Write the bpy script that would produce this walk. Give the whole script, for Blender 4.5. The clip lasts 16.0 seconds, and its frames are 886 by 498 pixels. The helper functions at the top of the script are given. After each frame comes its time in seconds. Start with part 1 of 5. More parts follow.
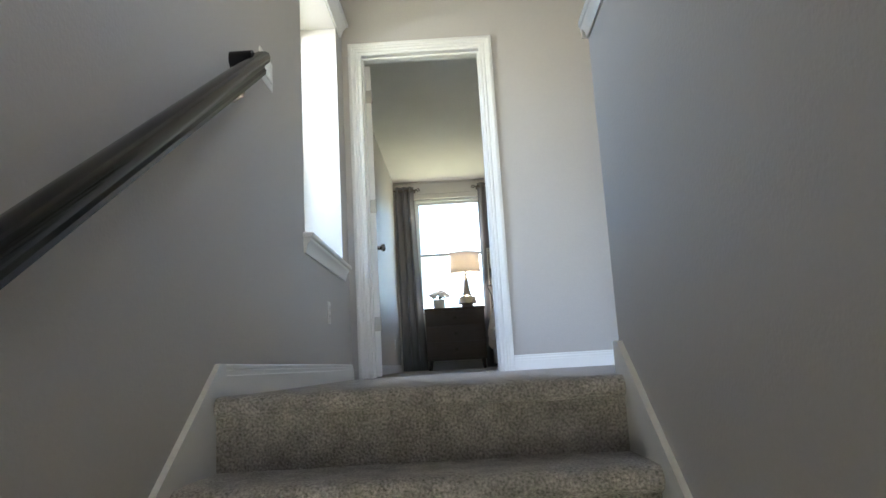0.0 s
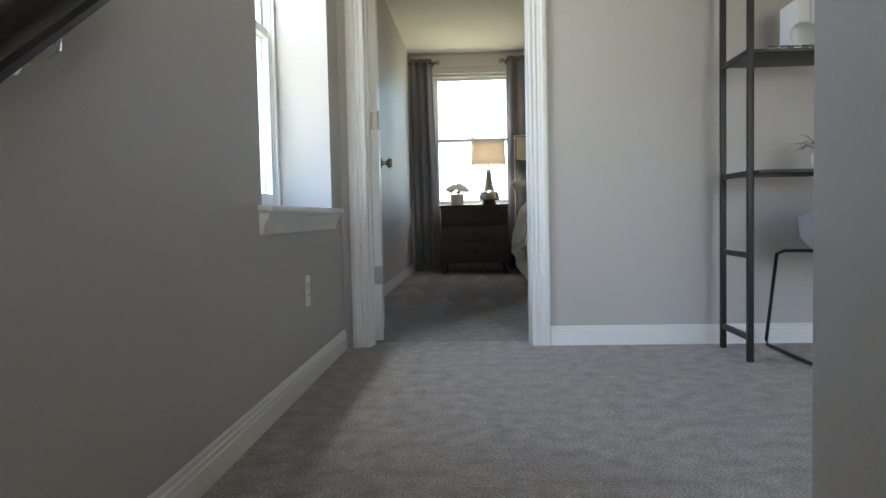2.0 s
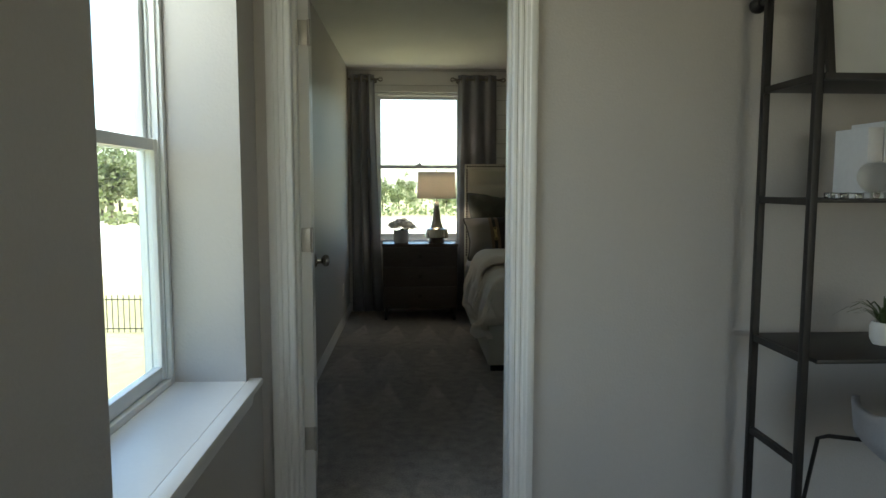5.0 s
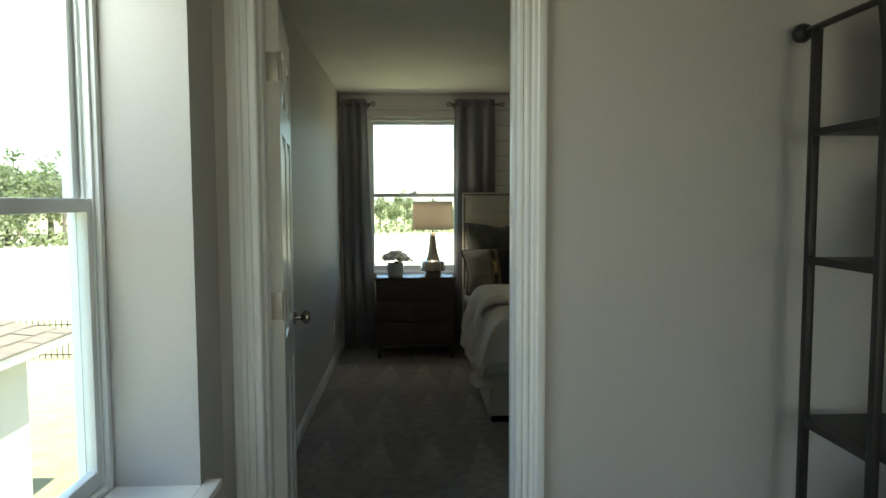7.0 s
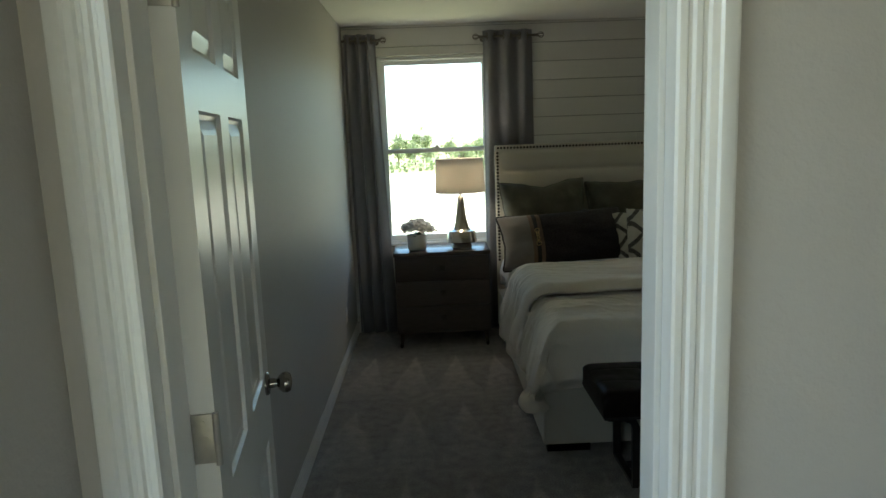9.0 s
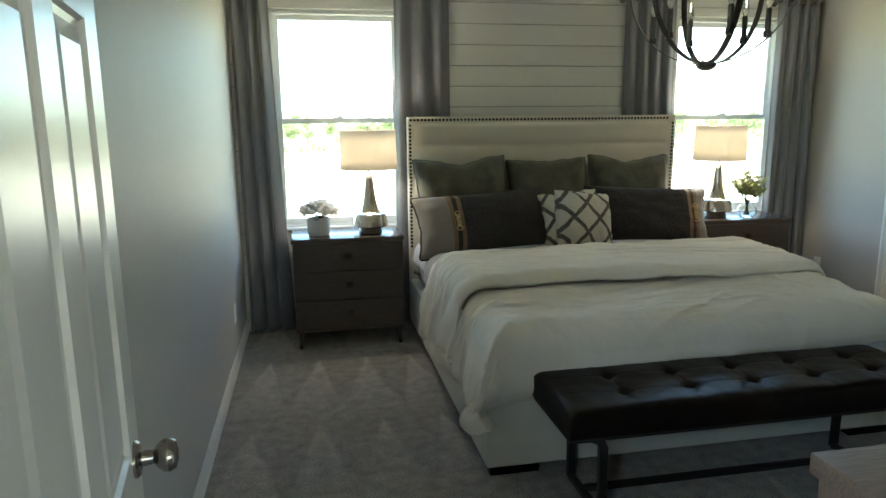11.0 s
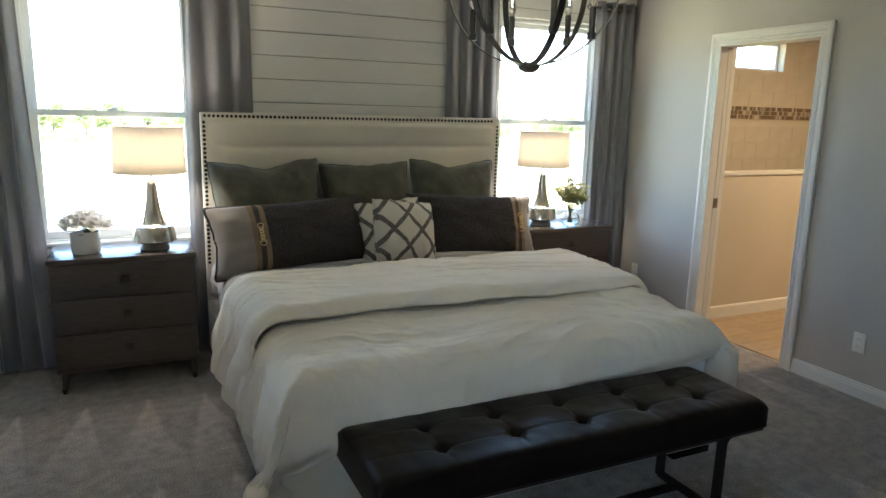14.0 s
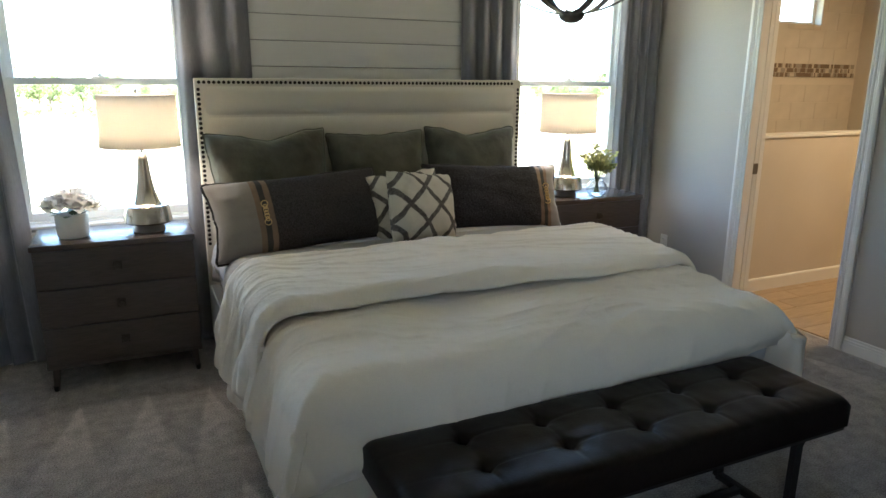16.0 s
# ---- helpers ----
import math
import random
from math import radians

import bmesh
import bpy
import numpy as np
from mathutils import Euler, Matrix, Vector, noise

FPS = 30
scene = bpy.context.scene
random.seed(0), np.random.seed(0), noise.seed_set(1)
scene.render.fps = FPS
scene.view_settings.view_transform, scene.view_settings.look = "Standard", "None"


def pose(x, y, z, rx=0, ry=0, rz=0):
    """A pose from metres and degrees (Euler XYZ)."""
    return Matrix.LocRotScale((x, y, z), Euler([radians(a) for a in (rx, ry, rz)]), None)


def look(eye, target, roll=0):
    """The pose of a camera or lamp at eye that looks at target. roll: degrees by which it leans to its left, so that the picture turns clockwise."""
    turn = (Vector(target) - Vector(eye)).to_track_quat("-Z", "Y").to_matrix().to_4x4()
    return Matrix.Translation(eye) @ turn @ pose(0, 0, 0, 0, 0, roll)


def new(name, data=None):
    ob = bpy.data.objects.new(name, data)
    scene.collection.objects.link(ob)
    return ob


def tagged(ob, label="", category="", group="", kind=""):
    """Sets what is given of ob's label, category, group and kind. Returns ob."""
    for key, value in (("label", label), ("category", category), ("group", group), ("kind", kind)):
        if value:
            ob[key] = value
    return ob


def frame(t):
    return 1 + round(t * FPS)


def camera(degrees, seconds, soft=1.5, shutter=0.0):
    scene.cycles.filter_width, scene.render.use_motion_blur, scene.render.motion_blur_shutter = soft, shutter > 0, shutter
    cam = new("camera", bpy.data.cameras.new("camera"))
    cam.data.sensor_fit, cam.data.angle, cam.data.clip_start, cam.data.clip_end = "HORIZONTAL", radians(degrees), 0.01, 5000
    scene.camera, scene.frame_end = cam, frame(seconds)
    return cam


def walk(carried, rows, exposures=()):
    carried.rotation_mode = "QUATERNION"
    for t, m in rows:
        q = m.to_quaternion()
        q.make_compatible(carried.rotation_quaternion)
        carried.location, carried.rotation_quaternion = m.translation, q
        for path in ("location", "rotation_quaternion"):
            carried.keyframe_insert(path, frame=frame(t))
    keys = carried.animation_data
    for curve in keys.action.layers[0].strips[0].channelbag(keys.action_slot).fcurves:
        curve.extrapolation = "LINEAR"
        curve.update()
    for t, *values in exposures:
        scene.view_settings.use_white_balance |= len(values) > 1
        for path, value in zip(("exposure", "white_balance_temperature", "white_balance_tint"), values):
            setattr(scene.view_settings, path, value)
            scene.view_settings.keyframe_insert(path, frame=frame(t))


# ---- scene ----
cam = camera(66.6, 16.0)
PATH = [
    (0, (0.055, -0.163, 0.052), (0.02, 1.807, 0.393), -3.3),
    (0.5, (0.071, 0.082, 0.185), (0.108, 2.061, 0.474), -3.9),
    (1, (0.039, 0.321, 0.327), (0.025, 2.307, 0.563), -3.0),
    (1.5, (0.034, 0.529, 0.477), (0.098, 2.527, 0.516), -2.2),
    (2, (0.036, 0.783, 0.625), (-0.067, 2.779, 0.529), -1.2),
    (2.5, (-0.016, 1.003, 0.82), (-0.185, 2.989, 0.649), -0.7),
    (3, (0.006, 1.189, 0.958), (-0.121, 3.176, 0.776), -0.1),
    (3.5, (0.006, 1.335, 1.124), (-0.135, 3.319, 0.921), 0.6),
    (4, (-0.064, 1.464, 1.257), (-0.122, 3.456, 1.084), 0.6),
    (4.5, (-0.071, 1.548, 1.301), (0.012, 3.536, 1.107), 0.3),
    (7, (-0.037, 1.959, 1.444), (0.059, 3.952, 1.302), -0.2),
    (7.5, (-0.062, 2.209, 1.567), (-0.046, 4.202, 1.395), -0.7),
    (8, (-0.055, 2.409, 1.651), (-0.048, 4.394, 1.401), -1.8),
    (10.5, (-0.156, 3.733, 1.523), (0.036, 5.69, 1.162), -1.0),
    (11, (-0.219, 3.677, 1.523), (0.157, 5.603, 1.139), -0.5),
    (11.5, (-0.224, 3.666, 1.52), (0.276, 5.56, 1.12), 0.1),
    (12, (-0.224, 3.686, 1.517), (0.334, 5.56, 1.098), 0.3),
    (12.5, (-0.204, 3.732, 1.507), (0.395, 5.588, 1.067), 0.5),
    (13, (-0.088, 3.911, 1.494), (0.547, 5.747, 1.019), 0.3),
    (13.5, (0.028, 4.054, 1.515), (0.634, 5.903, 1.052), 0.7),
    (14, (0.056, 4.114, 1.544), (0.889, 5.89, 1.153), 1.4),
    (14.5, (0.052, 4.148, 1.541), (1.029, 5.858, 1.192), 1.6),
    (15, (0.053, 4.196, 1.536), (1.051, 5.896, 1.195), 1.7),
    (15.5, (0.061, 4.308, 1.525), (0.939, 6.066, 1.152), 0.8),
    (16, (0.108, 4.478, 1.519), (0.927, 6.237, 1.035), 0.4),
]
EXPOSURES = [(0, 3.70, 5960, 15), (1, 3.46, 6120, 16), (3, 2.92, 6480, 13), (4.5, 2.12, 6550, 8), (7, 2.2, 6550, 3), (8, 1.95, 6450, 2), (10.5, 3.65, 6100, 2), (11.2, 3.78, 6150, 3), (12, 3.84, 6200, 9), (12.7, 3.90, 6150, 10), (13.5, 4.08, 6100, 11), (16, 3.95, 6020, 12)]
walk(cam, [(t, look(eye, target, roll)) for t, eye, target, roll in PATH], EXPOSURES)

# ---- daylight: clear sky, high sun behind the house so that no beam enters the rooms ----
SUN_ELEVATION, SUN_AZIMUTH = 58.0, 140.0   # azimuth clockwise from +y
world = bpy.data.worlds.new("sky")
scene.world = world
world.use_nodes = True
wn = world.node_tree
sky = wn.nodes.new("ShaderNodeTexSky")
sky.sky_type, sky.sun_disc = "NISHITA", False
sky.sun_elevation, sky.sun_rotation = radians(SUN_ELEVATION), radians(SUN_AZIMUTH)
wn.links.new(sky.outputs[0], wn.nodes["Background"].inputs[0])
wn.nodes["Background"].inputs[1].default_value = 0.15
sun = new("sun", bpy.data.lights.new("sun", "SUN"))
sun.data.energy, sun.data.angle, sun.data.color = 5.0, radians(0.5), (1.0, 0.95, 0.88)
_e, _a = radians(SUN_ELEVATION), radians(SUN_AZIMUTH)
sun.matrix_basis = look((30 * math.sin(_a) * math.cos(_e), 30 * math.cos(_a) * math.cos(_e), 30 * math.sin(_e)), (0, 0, 0))


def lamp_light(name, kind, at, energy, colour, size=0.05):
    ob = new(name, bpy.data.lights.new(name, kind))
    ob.data.energy, ob.data.color = energy, colour
    if kind == "POINT":
        ob.data.shadow_soft_size = size
    else:
        ob.data.shape, ob.data.size = "DISK", size
    ob.location = at
    return ob


# lit bulbs of the two bedside lamps, and the bathroom's ceiling light
lamp_light("bulb_light", "POINT", (0.17, 8.26, 1.30), 0.95, (1.0, 0.84, 0.66))
lamp_light("bulb_light", "POINT", (2.845, 8.35, 1.30), 0.95, (1.0, 0.84, 0.66))
lamp_light("bath_ceiling_light", "AREA", (5.0, 6.9, 2.43), 2.2, (1.0, 0.70, 0.36), 0.35)

# area lamp added under the landing window's head, boosting the western sky's daylight
sky_lamp = lamp_light("added_sky_lamp", "AREA", (-0.985, 3.29, 2.10), 1.7, (0.95, 1.0, 0.97), 0.9)
sky_lamp.data.shape, sky_lamp.data.size_y = "RECTANGLE", 0.16
sky_lamp.matrix_basis = look((-0.985, 3.29, 2.10), (-0.60, 3.29, 1.62))

# ---- materials ----


def material(name, colour, rough=0.6, metal=0.0, scale=40.0, vary=0.08, bump=0.1, bump_scale=None, bump_dist=0.002, big=2.0, big_vary=0.05,
             spec=0.5, sheen=0.0, stretch=(1, 1, 1), objrand=0.0, coat=0.0):
    """A painted, woven or stained surface: fine grain and slow drift in the colour, and a fine relief."""
    m = bpy.data.materials.new(name)
    m.use_nodes = True
    nt, p = m.node_tree, m.node_tree.nodes["Principled BSDF"]
    link, make = nt.links.new, nt.nodes.new
    co = make("ShaderNodeTexCoord")
    mp = make("ShaderNodeMapping")
    mp.inputs["Scale"].default_value = stretch
    link(co.outputs["Object"], mp.inputs[0])

    def grain(sc, detail=4.0):
        n = make("ShaderNodeTexNoise")
        n.inputs["Scale"].default_value, n.inputs["Detail"].default_value = sc, detail
        link(mp.outputs[0], n.inputs["Vector"])
        return n.outputs["Fac"]

    def mul(a, b):
        n = make("ShaderNodeMath")
        n.operation = "MULTIPLY"
        for i, v in enumerate((a, b)):
            if isinstance(v, float):
                n.inputs[i].default_value = v
            else:
                link(v, n.inputs[i])
        return n.outputs[0]

    def ranged(v, amount):
        n = make("ShaderNodeMapRange")
        n.inputs["From Min"].default_value, n.inputs["From Max"].default_value = 0.25, 0.75
        n.inputs["To Min"].default_value, n.inputs["To Max"].default_value = 1 - amount, 1 + amount
        link(v, n.inputs[0])
        return n.outputs[0]

    fac = mul(ranged(grain(scale), vary), ranged(grain(big, 2.0), big_vary))
    if objrand:
        oi = make("ShaderNodeObjectInfo")
        r = make("ShaderNodeMapRange")
        r.inputs["To Min"].default_value, r.inputs["To Max"].default_value = 1 - objrand, 1 + objrand
        link(oi.outputs["Random"], r.inputs[0])
        fac = mul(fac, r.outputs[0])
    mix = make("ShaderNodeVectorMath")
    mix.operation = "SCALE"
    mix.inputs[0].default_value = colour
    link(fac, mix.inputs["Scale"])
    link(mix.outputs[0], p.inputs["Base Color"])
    p.inputs["Roughness"].default_value, p.inputs["Metallic"].default_value = rough, metal
    p.inputs["Specular IOR Level"].default_value = spec
    p.inputs["Sheen Weight"].default_value = sheen
    p.inputs["Coat Weight"].default_value = coat
    if bump:
        b = make("ShaderNodeBump")
        b.inputs["Strength"].default_value, b.inputs["Distance"].default_value = bump, bump_dist
        link(grain(bump_scale or scale, 3.0), b.inputs["Height"])
        link(b.outputs[0], p.inputs["Normal"])
    return m


def carpet(name, colour, tracks=False):
    """Cut-pile carpet: speckled tufts, with brushed wedges where it was last vacuumed."""
    m = material(name, colour, 0.95, scale=150.0, vary=0.6, bump=1.0, bump_scale=130.0, bump_dist=0.016, big=16.0, big_vary=0.26, spec=0.1, sheen=0.25)
    if not tracks:
        return m
    nt, p = m.node_tree, m.node_tree.nodes["Principled BSDF"]
    link, make = nt.links.new, nt.nodes.new
    co = make("ShaderNodeTexCoord")
    sep = make("ShaderNodeSeparateXYZ")
    link(co.outputs["Object"], sep.inputs[0])

    def op(kind, a, b=None, clamp=False):
        n = make("ShaderNodeMath")
        n.operation, n.use_clamp = kind, clamp
        for i, v in enumerate((a, b)):
            if v is None:
                continue
            if isinstance(v, (int, float)):
                n.inputs[i].default_value = v
            else:
                link(v, n.inputs[i])
        return n.outputs[0]

    ns = make("ShaderNodeTexNoise")
    ns.inputs["Scale"].default_value = 3.0
    wob = op("MULTIPLY", op("SUBTRACT", ns.outputs["Fac"], 0.5), 0.16)
    x = op("ADD", sep.outputs[0], wob)
    y = op("ADD", sep.outputs[1], wob)
    fx = op("ABSOLUTE", op("SUBTRACT", op("FRACT", op("DIVIDE", op("ADD", x, 10.0), 0.31)), 0.5))
    fy = op("FRACT", op("DIVIDE", op("SUBTRACT", 17.20, y), 0.93))
    wedge = op("MULTIPLY", op("SUBTRACT", op("MULTIPLY", fy, 0.62), fx), 16.0, True)
    wedge = op("MULTIPLY", wedge, op("SUBTRACT", 1.15, fy))
    patch = make("ShaderNodeTexNoise")
    patch.inputs["Scale"].default_value = 1.1
    link(co.outputs["Object"], patch.inputs["Vector"])
    wedge = op("MULTIPLY", wedge, op("MAXIMUM", op("MULTIPLY", op("SUBTRACT", patch.outputs["Fac"], 0.36), 4.0, True), op("MULTIPLY", op("SUBTRACT", y, 7.05), 6.0, True)))
    gain = op("ADD", 0.93, op("MULTIPLY", wedge, 0.46))
    sc = make("ShaderNodeVectorMath")
    sc.operation = "SCALE"
    old = p.inputs["Base Color"].links[0].from_socket
    link(old, sc.inputs[0])
    link(gain, sc.inputs["Scale"])
    link(sc.outputs[0], p.inputs["Base Color"])
    return m


def plain(name, colour, rough=0.4, metal=0.0, emit=None, strength=0.0, trans=0.0):
    m = bpy.data.materials.new(name)
    m.use_nodes = True
    p = m.node_tree.nodes["Principled BSDF"]
    p.inputs["Base Color"].default_value = (*colour, 1)
    p.inputs["Roughness"].default_value, p.inputs["Metallic"].default_value = rough, metal
    p.inputs["Transmission Weight"].default_value = trans
    if emit:
        p.inputs["Emission Color"].default_value = (*emit, 1)
        p.inputs["Emission Strength"].default_value = strength
    return m


def pane_glass(name):
    """Thin window glass: see-through with a gloss that grows at a slant."""
    m = bpy.data.materials.new(name)
    m.use_nodes = True
    nt = m.node_tree
    out = nt.nodes["Material Output"]
    nt.nodes.remove(nt.nodes["Principled BSDF"])
    tr, gl, mx, fr = (nt.nodes.new("ShaderNode" + k) for k in ("BsdfTransparent", "BsdfGlossy", "MixShader", "LayerWeight"))
    tr.inputs[0].default_value = (0.93, 0.97, 0.95, 1)
    gl.inputs["Roughness"].default_value = 0.02
    power, gain = nt.nodes.new("ShaderNodeMath"), nt.nodes.new("ShaderNodeMath")
    power.operation, gain.operation = "POWER", "MULTIPLY_ADD"
    power.inputs[1].default_value, gain.inputs[1].default_value, gain.inputs[2].default_value = 5.0, 0.6, 0.03
    fr.inputs["Blend"].default_value = 0.5
    nt.links.new(fr.outputs["Facing"], power.inputs[0])
    nt.links.new(power.outputs[0], gain.inputs[0])
    nt.links.new(gain.outputs[0], mx.inputs[0])
    nt.links.new(tr.outputs[0], mx.inputs[1])
    nt.links.new(gl.outputs[0], mx.inputs[2])
    nt.links.new(mx.outputs[0], out.inputs[0])
    return m


def shade_cloth(name, colour):
    """Lampshade linen: lit through by the bulb behind it."""
    m = material(name, colour, 0.9, scale=300.0, vary=0.05, bump=0.2, bump_scale=300.0)
    nt, p = m.node_tree, m.node_tree.nodes["Principled BSDF"]
    tl, mx = nt.nodes.new("ShaderNodeBsdfTranslucent"), nt.nodes.new("ShaderNodeMixShader")
    tl.inputs[0].default_value = (0.84, 0.79, 0.70, 1)
    mx.inputs[0].default_value = 0.32
    nt.links.new(p.outputs[0], mx.inputs[1])
    nt.links.new(tl.outputs[0], mx.inputs[2])
    nt.links.new(mx.outputs[0], nt.nodes["Material Output"].inputs[0])
    return m


def leaf_cloth(name, colour, *rest, **more):
    """Leaves: light also passes through them."""
    m = material(name, colour, *rest, **more)
    nt, p = m.node_tree, m.node_tree.nodes["Principled BSDF"]
    tl, mx = nt.nodes.new("ShaderNodeBsdfTranslucent"), nt.nodes.new("ShaderNodeMixShader")
    tl.inputs[0].default_value = (colour[0] * 1.6, colour[1] * 1.9, colour[2] * 1.1, 1)
    mx.inputs[0].default_value = 0.45
    nt.links.new(p.outputs[0], mx.inputs[1])
    nt.links.new(tl.outputs[0], mx.inputs[2])
    nt.links.new(mx.outputs[0], nt.nodes["Material Output"].inputs[0])
    return m


WALL = material("greige_wall_paint", (0.47, 0.445, 0.420), 0.55, scale=60, vary=0.015, bump=0.35, bump_scale=110, bump_dist=0.003, big=1.2, big_vary=0.02)
CEIL = material("ceiling_paint", (0.79, 0.78, 0.75), 0.8, scale=60, vary=0.02, bump=0.4, bump_scale=70, bump_dist=0.004, big=1.5)
TRIM = material("white_trim_paint", (0.76, 0.75, 0.73), 0.32, scale=90, vary=0.015, bump=0.05, bump_scale=30, big=3, big_vary=0.02)
DOORP = material("white_door_paint", (0.70, 0.69, 0.67), 0.30, scale=50, vary=0.015, bump=0.12, bump_scale=60, bump_dist=0.001, big=2, big_vary=0.02, stretch=(1, 1, 0.12))
SHIPLAP = material("white_shiplap_paint", (0.74, 0.73, 0.70), 0.45, scale=50, vary=0.02, bump=0.12, bump_scale=60, bump_dist=0.001, stretch=(0.1, 1, 1), objrand=0.02)
GROOVE = material("shadow_gap_paint", (0.30, 0.29, 0.28), 0.8, scale=30, vary=0.05)
# One carpet: its colour is set paler on the landing, dimmer in the bedroom, following brightness.
CARPET = carpet("grey_cut_pile_carpet", (0.395, 0.372, 0.358))
CARPET_BED = carpet("grey_cut_pile_carpet_brushed_dim", (0.34, 0.312, 0.292), True)
VINYL = material("white_window_vinyl", (0.78, 0.80, 0.79), 0.35, scale=60, vary=0.01, bump=0.02)
GLASS = pane_glass("window_glass")
CLEAR = plain("clear_glass", (0.97, 0.99, 0.98), 0.02, trans=1.0)
WOOD_DARK = material("espresso_stained_wood", (0.007, 0.005, 0.0045), 0.13, scale=25, vary=0.25, bump=0.06, bump_scale=40, bump_dist=0.0006, stretch=(8, 1, 1), spec=0.25)
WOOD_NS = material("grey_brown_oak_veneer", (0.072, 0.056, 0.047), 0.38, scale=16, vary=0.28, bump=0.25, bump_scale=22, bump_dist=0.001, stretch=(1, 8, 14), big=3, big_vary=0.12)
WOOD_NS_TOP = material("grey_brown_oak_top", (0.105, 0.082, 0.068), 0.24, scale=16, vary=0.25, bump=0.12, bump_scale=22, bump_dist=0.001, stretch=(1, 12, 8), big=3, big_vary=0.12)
WOOD_DR = material("weathered_brown_oak", (0.19, 0.13, 0.098), 0.5, scale=14, vary=0.3, bump=0.35, bump_scale=20, bump_dist=0.0015, stretch=(12, 12, 1), big=3, big_vary=0.1)
WOOD_DR_TOP = material("weathered_brown_oak_top", (0.19, 0.13, 0.098), 0.42, scale=14, vary=0.3, bump=0.3, bump_scale=20, bump_dist=0.0015, stretch=(1, 14, 8), big=3, big_vary=0.1)
NICKEL = material("brushed_nickel", (0.74, 0.68, 0.60), 0.20, 1.0, scale=120, vary=0.06, bump=0.1, bump_scale=200, bump_dist=0.0005, stretch=(1, 1, 14))
NICKEL_DARK = material("dark_nickel", (0.20, 0.18, 0.16), 0.35, 1.0, scale=80, vary=0.08, bump=0.05)
PULL = material("brown_bronze_pull", (0.060, 0.046, 0.038), 0.4, 0.6, scale=60, vary=0.1, bump=0.05)
KNOB = material("dark_polished_nickel", (0.34, 0.31, 0.28), 0.20, 1.0, scale=90, vary=0.06, bump=0.04, bump_scale=120, bump_dist=0.0004)
HINGE = material("satin_nickel_hinge", (0.42, 0.40, 0.37), 0.42, 0.85, scale=120, vary=0.06, bump=0.05, bump_scale=160, bump_dist=0.0005)
BRONZE = material("dark_bronze_metal", (0.035, 0.030, 0.027), 0.38, 0.8, scale=80, vary=0.2, bump=0.08, bump_scale=60, bump_dist=0.0008)
IRON = material("pewter_grey_iron", (0.13, 0.12, 0.11), 0.30, 0.85, scale=60, vary=0.25, bump=0.08, bump_scale=60, bump_dist=0.0008)
BLACK = material("black_powder_coat", (0.022, 0.020, 0.019), 0.45, 0.3, scale=200, vary=0.1, bump=0.1, bump_scale=250, bump_dist=0.0005)
LEATHER = material("black_brown_leather", (0.011, 0.0075, 0.006), 0.38, scale=60, vary=0.2, bump=0.35, bump_scale=130, bump_dist=0.0015, big=5, big_vary=0.15, spec=0.13)
LINEN = material("ivory_linen_upholstery", (0.66, 0.62, 0.54), 0.9, scale=260, vary=0.08, bump=0.3, bump_scale=320, bump_dist=0.001, sheen=0.2)
DUVET = material("white_cotton_duvet", (0.89, 0.82, 0.735), 0.9, scale=220, vary=0.03, bump=0.55, bump_scale=13, bump_dist=0.012, big=4, big_vary=0.03, sheen=0.15)
SHEET = material("pale_grey_quilt", (0.40, 0.38, 0.37), 0.9, scale=90, vary=0.10, bump=0.6, bump_scale=60, bump_dist=0.004, sheen=0.2)
SHEET_W = material("white_sheet", (0.66, 0.67, 0.70), 0.9, scale=120, vary=0.03, bump=0.4, bump_scale=20, bump_dist=0.006)
VELVET = material("olive_velvet", (0.078, 0.079, 0.056), 0.7, scale=9, vary=0.4, bump=0.8, bump_scale=11, bump_dist=0.016, sheen=0.15, big=4, big_vary=0.12)
TWEED = material("charcoal_tweed", (0.038, 0.033, 0.036), 0.95, scale=140, vary=0.8, bump=0.9, bump_scale=90, bump_dist=0.005, sheen=0.06)
TAUPE = material("taupe_satin", (0.23, 0.208, 0.19), 0.55, scale=120, vary=0.04, bump=0.3, bump_scale=9, bump_dist=0.006, sheen=0.3)
TAN = material("tan_leather_band", (0.20, 0.13, 0.085), 0.5, scale=60, vary=0.1, bump=0.1)
PIPING = material("black_piping", (0.03, 0.028, 0.026), 0.6, scale=80, vary=0.1)
GOLD = material("gold_chain", (0.75, 0.55, 0.25), 0.3, 1.0, scale=60, vary=0.05)
DRAPE = material("grey_drape_cloth", (0.20, 0.20, 0.22), 0.75, scale=160, vary=0.10, bump=0.25, bump_scale=200, bump_dist=0.001, sheen=0.35, stretch=(1, 1, 0.2))
SHADE = shade_cloth("linen_lampshade", (0.74, 0.70, 0.63))
CERAMIC = material("white_ceramic", (0.78, 0.77, 0.75), 0.35, scale=40, vary=0.03, bump=0.15, bump_scale=50)
PETAL = material("white_petals", (0.80, 0.78, 0.74), 0.7, scale=40, vary=0.06, bump=0.2, bump_scale=60)
petal_nodes = PETAL.node_tree.nodes
thin, blend = petal_nodes.new("ShaderNodeBsdfTranslucent"), petal_nodes.new("ShaderNodeMixShader")
thin.inputs["Color"].default_value = (0.86, 0.84, 0.80, 1)
blend.inputs[0].default_value = 0.45
PETAL.node_tree.links.new(petal_nodes["Principled BSDF"].outputs[0], blend.inputs[1])
PETAL.node_tree.links.new(thin.outputs[0], blend.inputs[2])
PETAL.node_tree.links.new(blend.outputs[0], petal_nodes["Material Output"].inputs["Surface"])
LEAF = material("green_leaves", (0.075, 0.11, 0.04), 0.55, scale=40, vary=0.25, bump=0.1)
